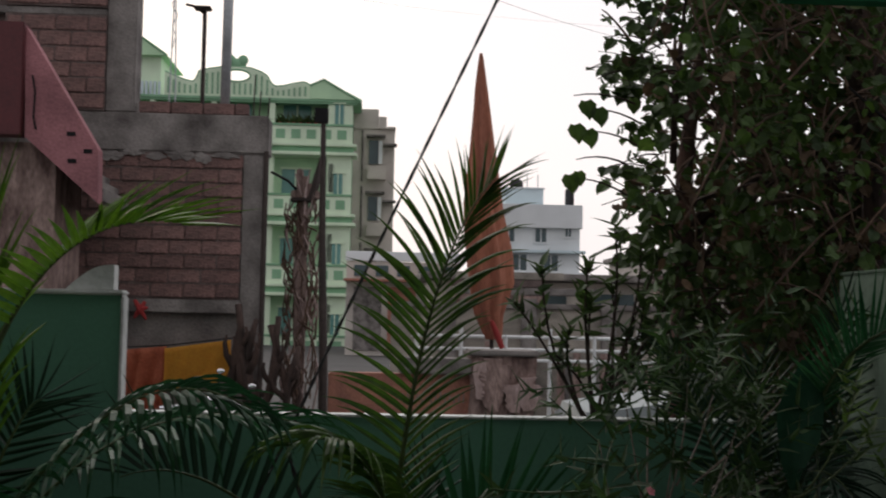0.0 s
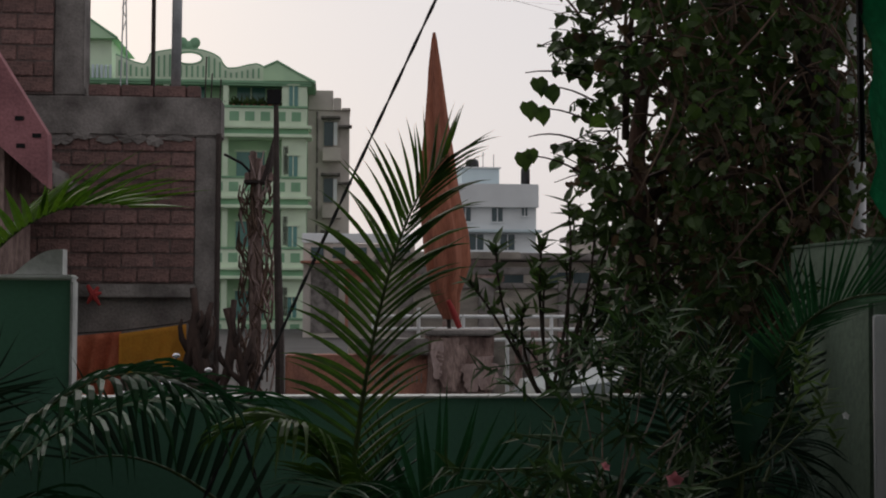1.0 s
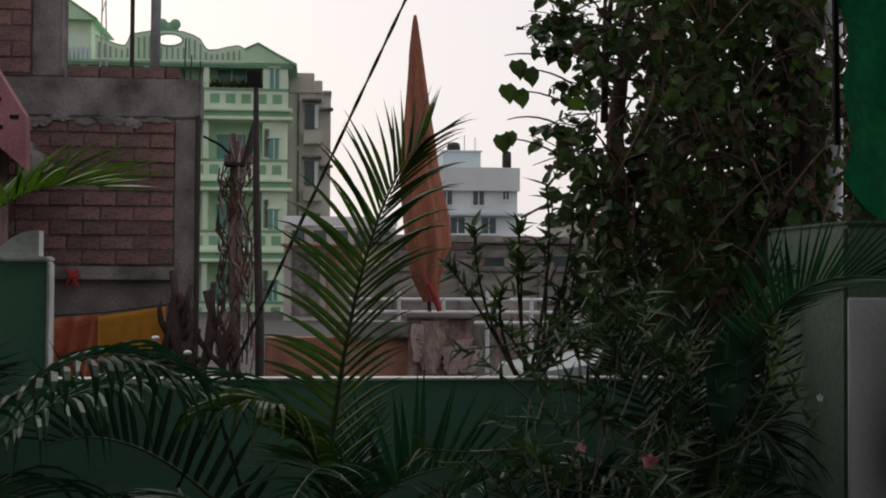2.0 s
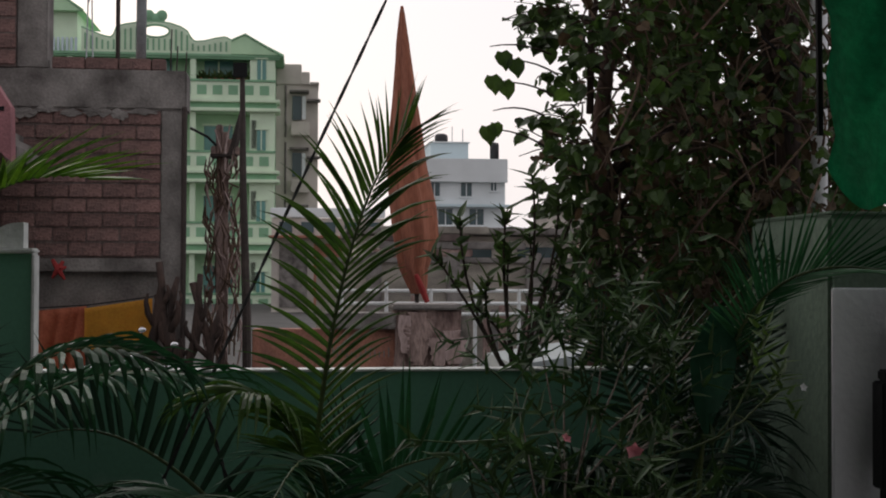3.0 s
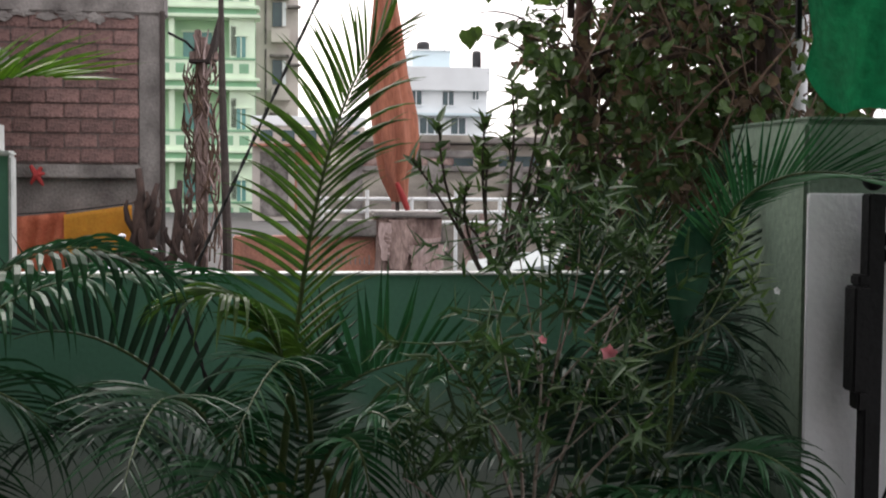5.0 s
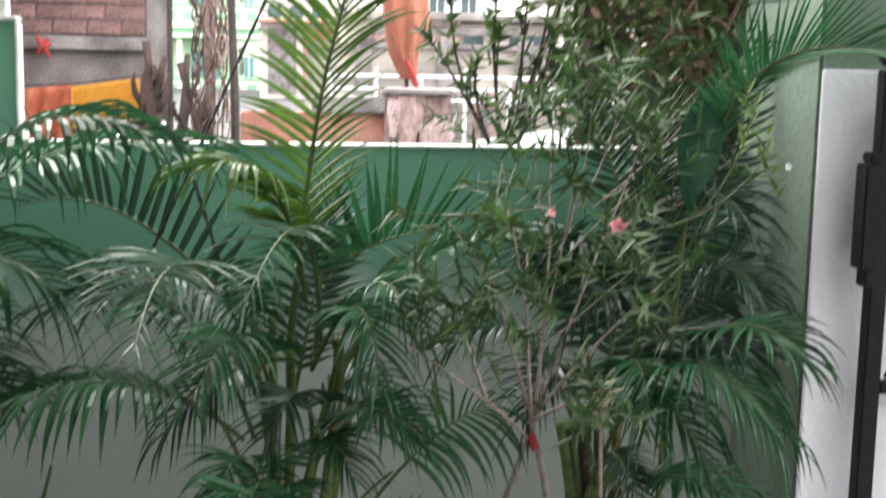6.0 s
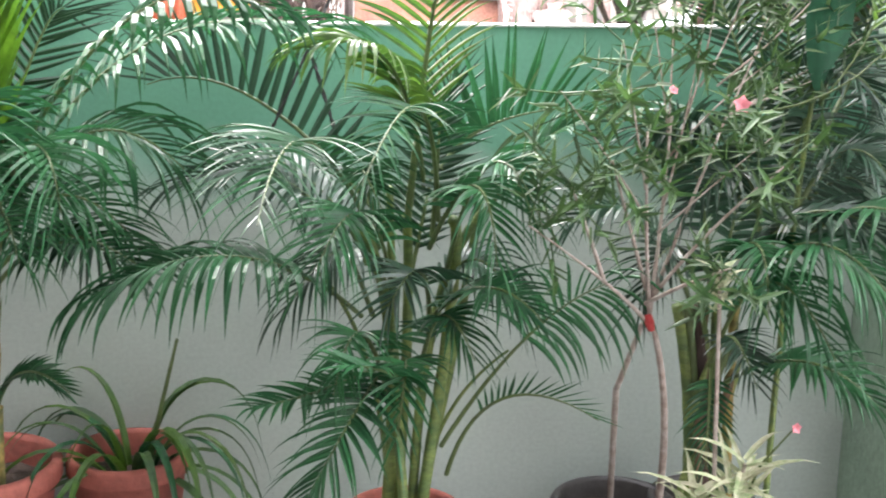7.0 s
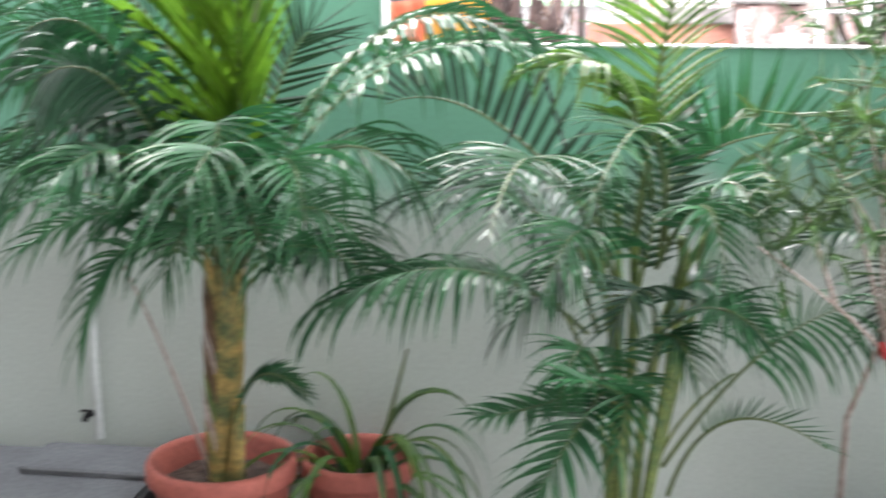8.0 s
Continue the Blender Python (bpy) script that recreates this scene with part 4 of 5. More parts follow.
for i in range(3200):
    p = Vector((trng.uniform(1.15, 2.0), trng.uniform(3.9, 4.7), trng.uniform(1.1, 3.1)))
    way = Vector((trng.uniform(-1, 1), trng.uniform(-1, 0.8), trng.uniform(-1.2, 0.6)))
    heart(dry if trng.random() < 0.25 else leaves, p, way, Vector((trng.uniform(-1, 1), trng.uniform(-1, 0.3), trng.uniform(0.1, 1))), trng.uniform(0.035, 0.08))
for i in range(110):
    z = trng.uniform(1.3, 2.8)
    a = Vector((edge(z) + 0.12, trng.uniform(3.45, 3.9), z))
    c = a + Vector((-trng.uniform(0.05, 0.20), trng.uniform(-0.1, 0.1), trng.uniform(-0.08, 0.12)))
    tube(whips, [bez(a, a.lerp(c, 0.5) + Vector((0, 0, 0.04)), c, k / 4) for k in range(5)], [0.003, 0.0026, 0.0022, 0.0018, 0.0012], 4)
    for k in range(trng.randint(2, 6)):
        p = a.lerp(c, trng.uniform(0.3, 1.0))
        heart(leaves, p, Vector((trng.uniform(-1, 0.4), trng.uniform(-1, 0.2), trng.uniform(-1, 0.2))), Vector((0, -0.6, 1)), trng.uniform(0.03, 0.06))
vines = bmesh.new()
for i in range(430):
    z = trng.uniform(1.2, 2.9)
    a = Vector((edge(z) + trng.uniform(0.10, 0.95), trng.uniform(3.30, 3.9), z))
    c = a + Vector((trng.uniform(-0.16, 0.25), trng.uniform(-0.12, 0.1), trng.uniform(-0.3, 0.3)))
    b = a.lerp(c, 0.5) + Vector((trng.uniform(-0.06, 0.06), trng.uniform(-0.05, 0), trng.uniform(0.0, 0.08)))
    tube(vines, [bez(a, b, c, k / 5) for k in range(6)], [0.0042, 0.004, 0.0036, 0.003, 0.0024, 0.0016], 4)
# backlit leaves at the open edge, their brightness put into the lighter green
for p, s in (((0.60, 3.6, 2.225), 0.06), ((0.575, 3.62, 2.165), 0.06), ((0.535, 3.6, 2.175), 0.06), ((0.565, 3.6, 2.245), 0.06), ((0.52, 3.6, 2.03), 0.06), ((0.545, 3.6, 2.04), 0.045), ((0.56, 3.6, 1.70), 0.05)):
    heart(young, Vector(p) + Vector((0, 0, 0.02)), Vector((0.2, -0.3, -1)), Vector((0.1, -1, 0.3)), s)
for a, c in (((0.74, 3.65, 2.21), (0.57, 3.6, 2.24)), ((0.72, 3.65, 2.27), (0.53, 3.6, 2.28)), ((0.74, 3.65, 2.14), (0.57, 3.62, 2.18)), ((0.70, 3.65, 2.09), (0.54, 3.6, 2.095)), ((0.70, 3.65, 2.0), (0.52, 3.6, 2.04)), ((0.72, 3.65, 2.36), (0.60, 3.6, 2.33))):
    tube(whips, [bez(a, Vector(a).lerp(Vector(c), 0.5) + Vector((0, 0, 0.03)), c, k / 5) for k in range(6)], [0.0035, 0.003, 0.0027, 0.0024, 0.002, 0.0014], 4)
part("crown", leaves, LEAF, tree, "dense dark green creeper leaves")["kind"] = "stuff"
part("young_growth", young, LEAF_LIGHT, tree, "lighter green leaves with daylight put into their colour")["kind"] = "stuff"
part("dry_leaves", dry, LEAF_DRY, tree, "brown dry leaves")["kind"] = "stuff"
part("tangled_growth", vines, VINE, tree, "tangle of thin brown vines")["kind"] = "stuff"
part("creeper_growth", whips, BARK, tree)["kind"] = "stuff"

# bare-branched shrub just behind the wall
shrub = thing("rosette_shrub", "sparse dark shrub with leaf rosettes behind the wall", "shrub", (0.7, 3.55, 0))
bm = bmesh.new()
part("stem", tube(bmesh.new(), [(0.62, 3.55, 0), (0.60, 3.5, 0.7), (0.58, 3.45, 1.35)], [0.016, 0.013, 0.010], 7), BARK, shrub)
for c, k in (((0.34, 3.35, 1.68), 0), ((0.42, 3.4, 1.78), 1), ((0.55, 3.4, 1.80), 2), ((0.62, 3.45, 1.74), 3), ((0.70, 3.45, 1.85), 4), ((0.80, 3.5, 1.72), 5), ((0.50, 3.4, 1.62), 6), ((0.74, 3.5, 1.60), 7), ((0.62, 3.42, 1.90), 8), ((0.66, 3.45, 1.62), 9), ((0.78, 3.5, 1.85), 10), ((0.86, 3.5, 1.66), 11), ((0.84, 3.5, 1.78), 12), ((0.46, 3.4, 1.54), 13), ((0.71, 3.45, 1.70), 14), ((0.56, 3.42, 1.70), 15)):
    a = Vector((0.58, 3.45, 1.30 + 0.03 * (k % 3)))
    b = a.lerp(Vector(c), 0.55) + Vector((0.07 * math.sin(5 * k), 0, 0.05 * math.cos(3 * k)))
    part("branch", tube(bmesh.new(), [bez(a, b, c, i / 6) for i in range(7)], [0.0055 - 0.0005 * i for i in range(7)], 6), BARK, shrub)
    whorl(bm, c, Vector(c) - b, trng, 7, 0.075, 0.021, 1.5)
    for j in range(3):
        p = Vector(c).lerp(b, 0.25 + 0.2 * j)
        whorl(bm, p, Vector((trng.uniform(-1, 1), trng.uniform(-1, 0), 0.6)), trng, 3, 0.06, 0.018, 1.5)
part("leaves", bm, LEAF, shrub)["kind"] = "stuff"

pipe = thing("pipe_post", "grey pipe post beside the tree", "post", (1.59, 3.78, 0))
part("pipe", tube(bmesh.new(), [(1.59, 3.78, 0), (1.59, 3.78, 3.4)], 0.027, 14), PILLAR, pipe, smooth=True)
part("clamp", tube(bmesh.new(), [(1.59, 3.78, 2.15), (1.59, 3.78, 2.17)], 0.031, 14), DARK_METAL, pipe)
part("wire", tube(bmesh.new(), [(1.59, 3.75, 2.16), (1.47, 3.6, 2.22), (1.3, 3.5, 2.31)], 0.004, 5), DARK_METAL, pipe)


# ---- across the lane: the unfinished brick house ----
BY = 8.6
house = thing("brick_house", "unfinished brick house with bare concrete frame", "house", (-1.9, 9.6, 0))
part("core", boxes(((-2.9, BY + 0.06, 0), (-0.83, 8.85, 2.70)), ((-2.9, 8.85, 0), (-1.12, 11.4, 2.70))), MORTAR, house)
part("mortar_bed", boxes(((-2.41, BY - 0.026, 1.713), (-0.947, BY + 0.055, 2.697))), MORTAR, house)
part("mortar_bed", boxes(((-2.56, BY - 0.026, 2.97), (-1.883, BY + 0.05, 3.618)), ((-2.56, BY - 0.026, 3.672), (-1.883, BY + 0.05, 4.35))), MORTAR, house)
part("beam", boxes(((-2.4, BY - 0.03, 2.70), (-0.775, BY + 0.25, 2.965)), bevel=0.012), CEMENT, house, "stained bare concrete beam")
part("roof", boxes(((-2.9, BY + 0.25, 2.70), (-1.12, 11.4, 2.93))), CEMENT, house)
part("column", boxes(((-0.945, BY - 0.02, 0), (-0.80, BY + 0.2, 2.70)), bevel=0.008), CEMENT, house, "bare concrete corner column")
part("drain_pipe", tube(bmesh.new(), [(-0.79, BY - 0.05, 0), (-0.785, BY - 0.05, 2.72)], 0.018, 8), RUST, house)
part("sill_band", boxes(((-2.4, BY - 0.08, 1.62), (-0.93, BY + 0.05, 1.71)), bevel=0.008), CEMENT, house)
part("lower_wall", boxes(((-2.9, BY + 0.0, 0), (-0.946, BY + 0.058, 1.615))), CONCRETE, house, "grey rendered lower wall")
part("upper_column", boxes(((-1.88, BY - 0.02, 2.967), (-1.685, BY + 0.2, 4.4)), bevel=0.008), CEMENT, house)
part("upper_core", boxes(((-2.9, BY + 0.055, 2.94), (-1.885, BY + 0.2, 4.4)), ((-2.9, BY + 0.2, 2.94), (-2.5, 11.0, 4.4))), MORTAR, house)
part("upper_band", boxes(((-2.9, BY - 0.01, 3.62), (-1.885, BY + 0.054, 3.67)), bevel=0.005), CEMENT, house)
for x in (-0.80, -0.90, -0.86):
    part("rebar", tube(bmesh.new(), [(x, BY + 0.12, 2.9), (x + 0.01, BY + 0.12, 3.17 + 0.1 * math.sin(x * 40))], 0.005, 5), RUST, house)
part("roof_pipe", tube(bmesh.new(), [(-1.095, BY + 0.12, 2.9), (-1.085, BY + 0.12, 4.6)], 0.034, 12), GALV, house, "grey plastic pipe on the roof", smooth=True)

lamp = thing("street_lamp", "thin street lamp on a pole behind the house", "street lamp", (-1.3, 9.4, 0))
part("pole", tube(bmesh.new(), [(-1.345, 9.4, 0), (-1.345, 9.4, 3.86)], 0.016, 8), RUST, lamp)
part("arm", tube(bmesh.new(), [(-1.345, 9.4, 3.84), (-1.40, 9.38, 3.89), (-1.48, 9.35, 3.90)], 0.010, 6), RUST, lamp)
part("lamp_head", boxes(((-1.42, 9.3, 3.865), (-1.29, 9.42, 3.885)), bevel=0.008), RUST, lamp)


def bricks(parent, x0, x1, z0, z1, y, seed, h=0.084, w=0.208, gap=0.009):
    """Courses of single bricks, set a little unevenly."""
    rng = random.Random(seed)
    meshes = {}
    n = int((z1 - z0) / (h + gap))
    step = (z1 - z0) / n
    for r in range(n):
        x = x0 - (w * 0.5 if r % 2 else 0)
        while x < x1 - 0.02:
            a, b = max(x, x0), min(x + w, x1)
            b = x1 if x1 - b < 0.06 else b
            size = round(b - a, 2)
            if size > 0.04:
                if size not in meshes:
                    bm = boxes(((0, 0, 0), (size, 0.09, step - gap)), bevel=0.006)
                    me = bpy.data.meshes.new("brick")
                    bm.to_mesh(me)
                    bm.free()
                    me.materials.append(BRICK)
                    meshes[size] = me
                ob = new("brick", meshes[size])
                ob.matrix_world = pose(a, y + rng.uniform(-0.006, 0.005), z0 + r * step + gap / 2, rng.uniform(-1.5, 1.5), rng.uniform(-0.6, 0.6), rng.uniform(-1.2, 1.2))
                ob.parent = parent
                ob.matrix_parent_inverse = parent.matrix_world.inverted()
            x = b + gap


# pink staircase parapet beside it
stair = thing("staircase", "outdoor staircase with a sloping pink parapet", "staircase", (-2.1, 7.6, 0))
bm = bmesh.new()
prof = [(-2.125, 3.30), (-2.105, 2.637), (-1.668, 2.255), (-1.676, 2.572)]
f = [bm.verts.new((x, 7.5, z)) for x, z in prof]
b = [bm.verts.new((x, 7.62, z)) for x, z in prof]
bm.faces.new(f)
bm.faces.new(b[::-1])
for i in range(4):
    bm.faces.new((f[i], b[i], b[(i + 1) % 4], f[(i + 1) % 4]))
bmesh.ops.recalc_face_normals(bm, faces=bm.faces[:])
part("parapet", bm, PLASTER_PINK, stair)
part("landing_panel", boxes(((-2.75, 7.46, 2.64), (-2.12, 7.60, 3.31)), bevel=0.006), MAROON, stair, "maroon painted landing panel")
part("support_wall", boxes(((-2.75, 7.63, 0), (-1.95, 8.3, 2.62))), RUIN, stair)
for i in range(7):
    z = 2.68 - 0.067 * i
    part("step", boxes(((-2.1 + 0.062 * i, 7.63, z), (-2.04 + 0.062 * i, 8.4, z + 0.08)), bevel=0.004), CEMENT, stair)
part("cable", tube(bmesh.new(), [(-2.07, 7.49, 3.0), (-2.05, 7.485, 2.9), (-2.055, 7.485, 2.75), (-2.04, 7.49, 2.68)], 0.006, 6), DARK_METAL, stair)
for x, z in ((-1.86, 2.66), (-1.85, 2.50), (-1.76, 2.56)):
    part("slot", boxes(((x, 7.494, z - 0.012), (x + 0.05, 7.4985, z + 0.012)), bevel=0.0), DARK_METAL, stair)


# cloths on a line
def cloth(name, label, x0, x1, z_a, z_b, drop, y, material, folds):
    bm = bmesh.new()
    cols = []
    for i in range(25):
        u = i / 24
        top = z_a + (z_b - z_a) * u
        cols.append([bm.verts.new((x0 + (x1 - x0) * u, y + folds * math.sin(u * 19 + 0.5 * j) * (0.3 + j / 8), top - drop * j / 8 * (1 + 0.06 * math.sin(u * 11)))) for j in range(9)])
    for a, b in zip(cols, cols[1:]):
        for j in range(8):
            bm.faces.new((a[j], b[j], b[j + 1], a[j + 1]))
    bmesh.ops.solidify(bm, geom=bm.faces[:], thickness=0.004)
    return tagged(part(name, bm, material, smooth=True), label, "cloth")


cloth("hanging_cloth", "crumpled orange cloth hung on a line", -1.74, -1.39, 1.365, 1.40, 0.42, 8.42, ORANGE, 0.045)
cloth("hanging_cloth", "mustard yellow cloth stretched on a line", -1.40, -0.97, 1.385, 1.45, 0.26, 8.40, MUSTARD, 0.006)
line = thing("clothes_line", "thin clothes line across the lane", "line", (-1.9, 8.42, 1.4))
part("wire", tube(bmesh.new(), [(-2.3, 8.43, 1.35), (-1.39, 8.43, 1.405), (-0.9, 8.43, 1.47)], 0.004, 5), DARK_METAL, line)
bm = bmesh.new()
for a, b in (((-1.62, 1.70), (-1.54, 1.57)), ((-1.55, 1.69), (-1.62, 1.58)), ((-1.60, 1.64), (-1.53, 1.65))):
    tube(bm, [(a[0], 8.48, a[1]), ((a[0] + b[0]) / 2, 8.47, (a[1] + b[1]) / 2), (b[0], 8.48, b[1])], [0.012, 0.02, 0.008], 6)
tagged(part("red_ribbon", bm, RED), "red ribbon tied on the sill band", "ribbon")

# dead trunks beside the house corner
srng = random.Random(8)
for x, h, r in ((-0.93, 1.80, 0.05), (-0.80, 1.70, 0.035), (-0.70, 1.66, 0.045), (-0.62, 1.72, 0.03), (-0.86, 1.58, 0.06), (-0.55, 1.52, 0.04)):
    st = thing("dead_trunk", "dead grey-brown trunk sawn off short", "tree trunk", (x, 8.25, 0), group="dead trunks")
    pts = [(x + 0.04 * math.sin(0.9 * k + x * 29), 8.25 + 0.03 * math.cos(k + x), h * 0.94 * k / 12 * (1 + 0.01 * math.sin(k))) for k in range(13)]
    part("bole", tube(bmesh.new(), pts, [r * (1.15 - 0.05 * k + 0.22 * math.sin(k * 2.3 + x * 30)) for k in range(13)], 9), BARK, st, smooth=True)
    for k, side in ((8, 1), (9, -1), (10, 1)):
        p = Vector(pts[k])
        reach = side * srng.uniform(0.05, 0.11)
        top = srng.uniform(0.10, 0.26)
        part("stub", tube(bmesh.new(), [p, p + Vector((reach * 0.8, -0.02, top * 0.4)), p + Vector((reach, -0.03, top * 0.75)), p + Vector((reach * 0.8, -0.03, top))], [r * 0.5, r * 0.42, r * 0.3, r * 0.16], 7), BARK, st, smooth=True)

# ruined brick pier
pier = thing("ruined_pier", "ruined brick pier with broken plaster", "pier", (-0.54, 8.95, 0))
part("core", boxes(((-0.60, 8.96, 0), (-0.52, 9.04, 2.42)), bevel=0.01), RUIN, pier)
bm, bm2 = bmesh.new(), bmesh.new()
for k in range(260):
    z = srng.uniform(0.5, 2.35)
    a = Vector((srng.uniform(-0.67, -0.44), srng.uniform(8.88, 9.05), z))
    c = a + Vector((srng.uniform(-0.09, 0.09), srng.uniform(-0.03, 0.03), srng.uniform(0.05, 0.34)))
    c.x = min(-0.435, max(-0.675, c.x))
    tube(bm if k % 3 else bm2, [a, a.lerp(c, 0.5) + Vector((srng.uniform(-0.03, 0.03), -0.01, 0)), c], [0.006, 0.007, 0.004], 4)
part("creeper_tangle", bm, VINE, pier, "dry brown creeper stems")["kind"] = "stuff"
part("bleached_tangle", bm2, PALE_PINK, pier, "bleached creeper stems")["kind"] = "stuff"
part("tin_sheet", boxes(((-0.64, 8.86, 2.42), (-0.50, 9.05, 2.44)), bevel=0.004, ), RUST, pier)
for k in range(5):
    part("loose_brick", boxes(((-0.64 + 0.035 * k, 8.92, 2.442 + 0.0 * k), (-0.60 + 0.04 * k, 9.04, 2.50 + 0.05 * ((k * 3) % 4))), bevel=0.008), RUIN, pier)
part("torn_sheet", tube(bmesh.new(), [(-0.50, 8.95, 2.44), (-0.47, 8.94, 2.56), (-0.44, 8.95, 2.74)], [0.045, 0.03, 0.006], 5), RUST, pier)
part("wire", tube(bmesh.new(), [(-0.78, 8.9, 2.62), (-0.66, 8.9, 2.56), (-0.60, 8.9, 2.50)], 0.010, 5), DARK_METAL, pier)

sign = thing("old_post", "dark old post with a small black board", "post", (-0.42, 8.6, 0))
part("post", tube(bmesh.new(), [(-0.36, 8.6, 0), (-0.37, 8.6, 1.3), (-0.40, 8.6, 2.2), (-0.41, 8.6, 3.02)], [0.032, 0.03, 0.024, 0.016], 8), RUST, sign)
part("board", boxes(((-0.47, 8.57, 2.93), (-0.375, 8.585, 3.03)), bevel=0.003), DARK_METAL, sign)

# ---- low wall, gate post and closed parasol ----
low = thing("low_wall", "low salmon plastered wall with a cement slab on top", "wall", (0.3, 9.1, 0))
part("body", boxes(((-0.35, 9.02, 0), (0.66, 9.2, 1.22)), bevel=0.01), SALMON, low)
part("slab", boxes(((0.15, 8.94, 1.222), (0.67, 9.26, 1.335)), bevel=0.012), CEMENT, low, "rough cement slab")
for i in range(14):
    x = 0.18 + 0.033 * i
    part("streak", boxes(((x, 9.012, 1.02), (x + 0.008, 9.018, 1.08 + 0.02 * math.sin(i))), bevel=0.0), CEMENT, low)
gp = thing("masonry_post", "crumbling masonry post with flaking plaster", "post", (0.89, 9.1, 0))
bm = boxes(((0.655, 8.92, 0), (1.12, 9.3, 1.37)), bevel=0.02)
bmesh.ops.subdivide_edges(bm, edges=bm.edges[:], cuts=5, use_grid_fill=True)
for v in bm.verts:
    v.co += Vector((noise.noise(v.co * 7), noise.noise(v.co * 7 + Vector((9, 0, 0))), noise.noise(v.co * 6 + Vector((0, 9, 0))))) * 0.035
part("shaft", bm, RUIN, gp)


def plaster(parent, x, top, w, h, y, material):
    """A flake of plaster with a ragged outline that hangs down in a tongue."""
    bm = bmesh.new()
    n = 9
    left = [(x - w / 2 * (1 - 0.55 * (k / n) ** 2) * srng.uniform(0.75, 1.15), top - h * k / n) for k in range(n + 1)]
    right = [(x + w / 2 * (1 - 0.55 * (k / n) ** 2) * srng.uniform(0.75, 1.15), top - h * k / n + srng.uniform(-0.01, 0.01)) for k in range(n + 1)]
    f = [[bm.verts.new((px, y + dy + 0.004 * math.sin(9 * pz), pz)) for px, pz in left + right[::-1]] for dy in (0, 0.05)]
    for k in range(n):
        m = 2 * n + 1 - k
        bm.faces.new((f[0][k], f[0][k + 1], f[0][m - 1], f[0][m]))
    for k in range(2 * n + 2):
        q = (k + 1) % (2 * n + 2)
        bm.faces.new((f[0][q], f[0][k], f[1][k], f[1][q]))
    part("plaster_flake", bm, material, parent)


for k in range(8):
    plaster(gp, srng.uniform(0.70, 1.08), 1.37 - srng.uniform(0, 0.22), srng.uniform(0.07, 0.2), srng.uniform(0.08, 0.3), 8.882 + 0.004 * (k % 3), (PALE_PINK, RUIN)[k % 2])
part("top_slab", boxes(((0.63, 8.88, 1.36), (1.14, 9.32, 1.40)), bevel=0.012), CEMENT, gp)

par = thing("closed_parasol", "tall closed saffron parasol leaning on its pole", "parasol", (1.33, 12.0, 0))
part("pole", tube(bmesh.new(), [(1.13, 12, 0), (1.08, 12, 1.45), (1.00, 12, 2.5), (0.932, 12, 4.12)], 0.02, 8), RUST, par)
bm = bmesh.new()
rings = []
spine = ((1.10, 1.42, 0.07), (1.05, 1.66, 0.13), (1.065, 1.95, 0.195), (1.045, 2.25, 0.195), (0.985, 2.72, 0.165), (0.957, 3.26, 0.105), (0.937, 3.80, 0.058), (0.932, 4.08, 0.026), (0.930, 4.16, 0.012))
for k in range(25):
    t = k / 24 * (len(spine) - 1)
    i = min(int(t), len(spine) - 2)
    x, z, r = (p + (q - p) * (t - i) for p, q in zip(spine[i], spine[i + 1]))
    rings.append([bm.verts.new(Vector((x, 12, z)) + Vector((math.cos(a), math.sin(a), 0.0)) * r * (1 + 0.14 * math.cos(7 * a + 0.35 * k) + 0.06 * math.sin(13 * a))) for a in (2 * math.pi * j / 52 for j in range(52))])
for a, b in zip(rings, rings[1:]):
    for j in range(52):
        bm.faces.new((a[j], a[(j + 1) % 52], b[(j + 1) % 52], b[j]))
part("canopy", bm, SAFFRON, par, "folded saffron canopy", smooth=True)
part("tie", tube(bmesh.new(), [(1.06, 11.84, 1.60), (1.12, 11.86, 1.47), (1.17, 11.86, 1.34)], [0.02, 0.030, 0.026], 8), RED, par, "red tie cloth")

# ---- white railing, long walls, car ----
rail = thing("railing", "white pipe railing along the lane", "railing", (2, 13, 0))
for z in (1.43, 1.30, 1.19):
    part("rail", tube(bmesh.new(), [(0.35, 13, z), (4.2, 13, z)], 0.018, 8), RAIL_WHITE, rail)
for i in range(9):
    x = 0.4 + 0.46 * i
    part("post", tube(bmesh.new(), [(x, 13, 0), (x, 13, 1.52 if i % 2 else 1.45)], 0.02, 8), RAIL_WHITE, rail)

far_wall = thing("lane_wall", "long stained compound wall beyond the railing", "wall", (5, 18, 0))
part("body", boxes(((0.2, 18, 0), (14, 18.25, 1.75)), bevel=0.01), LANE_WALL, far_wall)
part("coping", boxes(((0.2, 17.94, 1.752), (14, 18.3, 1.83)), bevel=0.01), CEMENT, far_wall)
for i in range(12):
    part("pier", boxes(((0.9 + 1.15 * i, 17.92, 0), (1.12 + 1.15 * i, 18.0, 1.90)), bevel=0.01), CEMENT, far_wall)
shed = thing("shed", "long low shed with stacked boards under its roof", "shed", (6, 24, 0))
part("wall", boxes(((1.0, 24, 0), (16, 27, 2.3))), BEIGE, shed)
part("roof", boxes(((0.8, 23.4, 2.32), (16.3, 27.2, 2.45)), bevel=0.02), CEMENT, shed)
for i in range(11):
    part("opening", boxes(((1.5 + 1.3 * i, 23.93, 1.5), (2.3 + 1.3 * i, 23.99, 2.1))), GLASS if i % 3 else SALMON, shed)


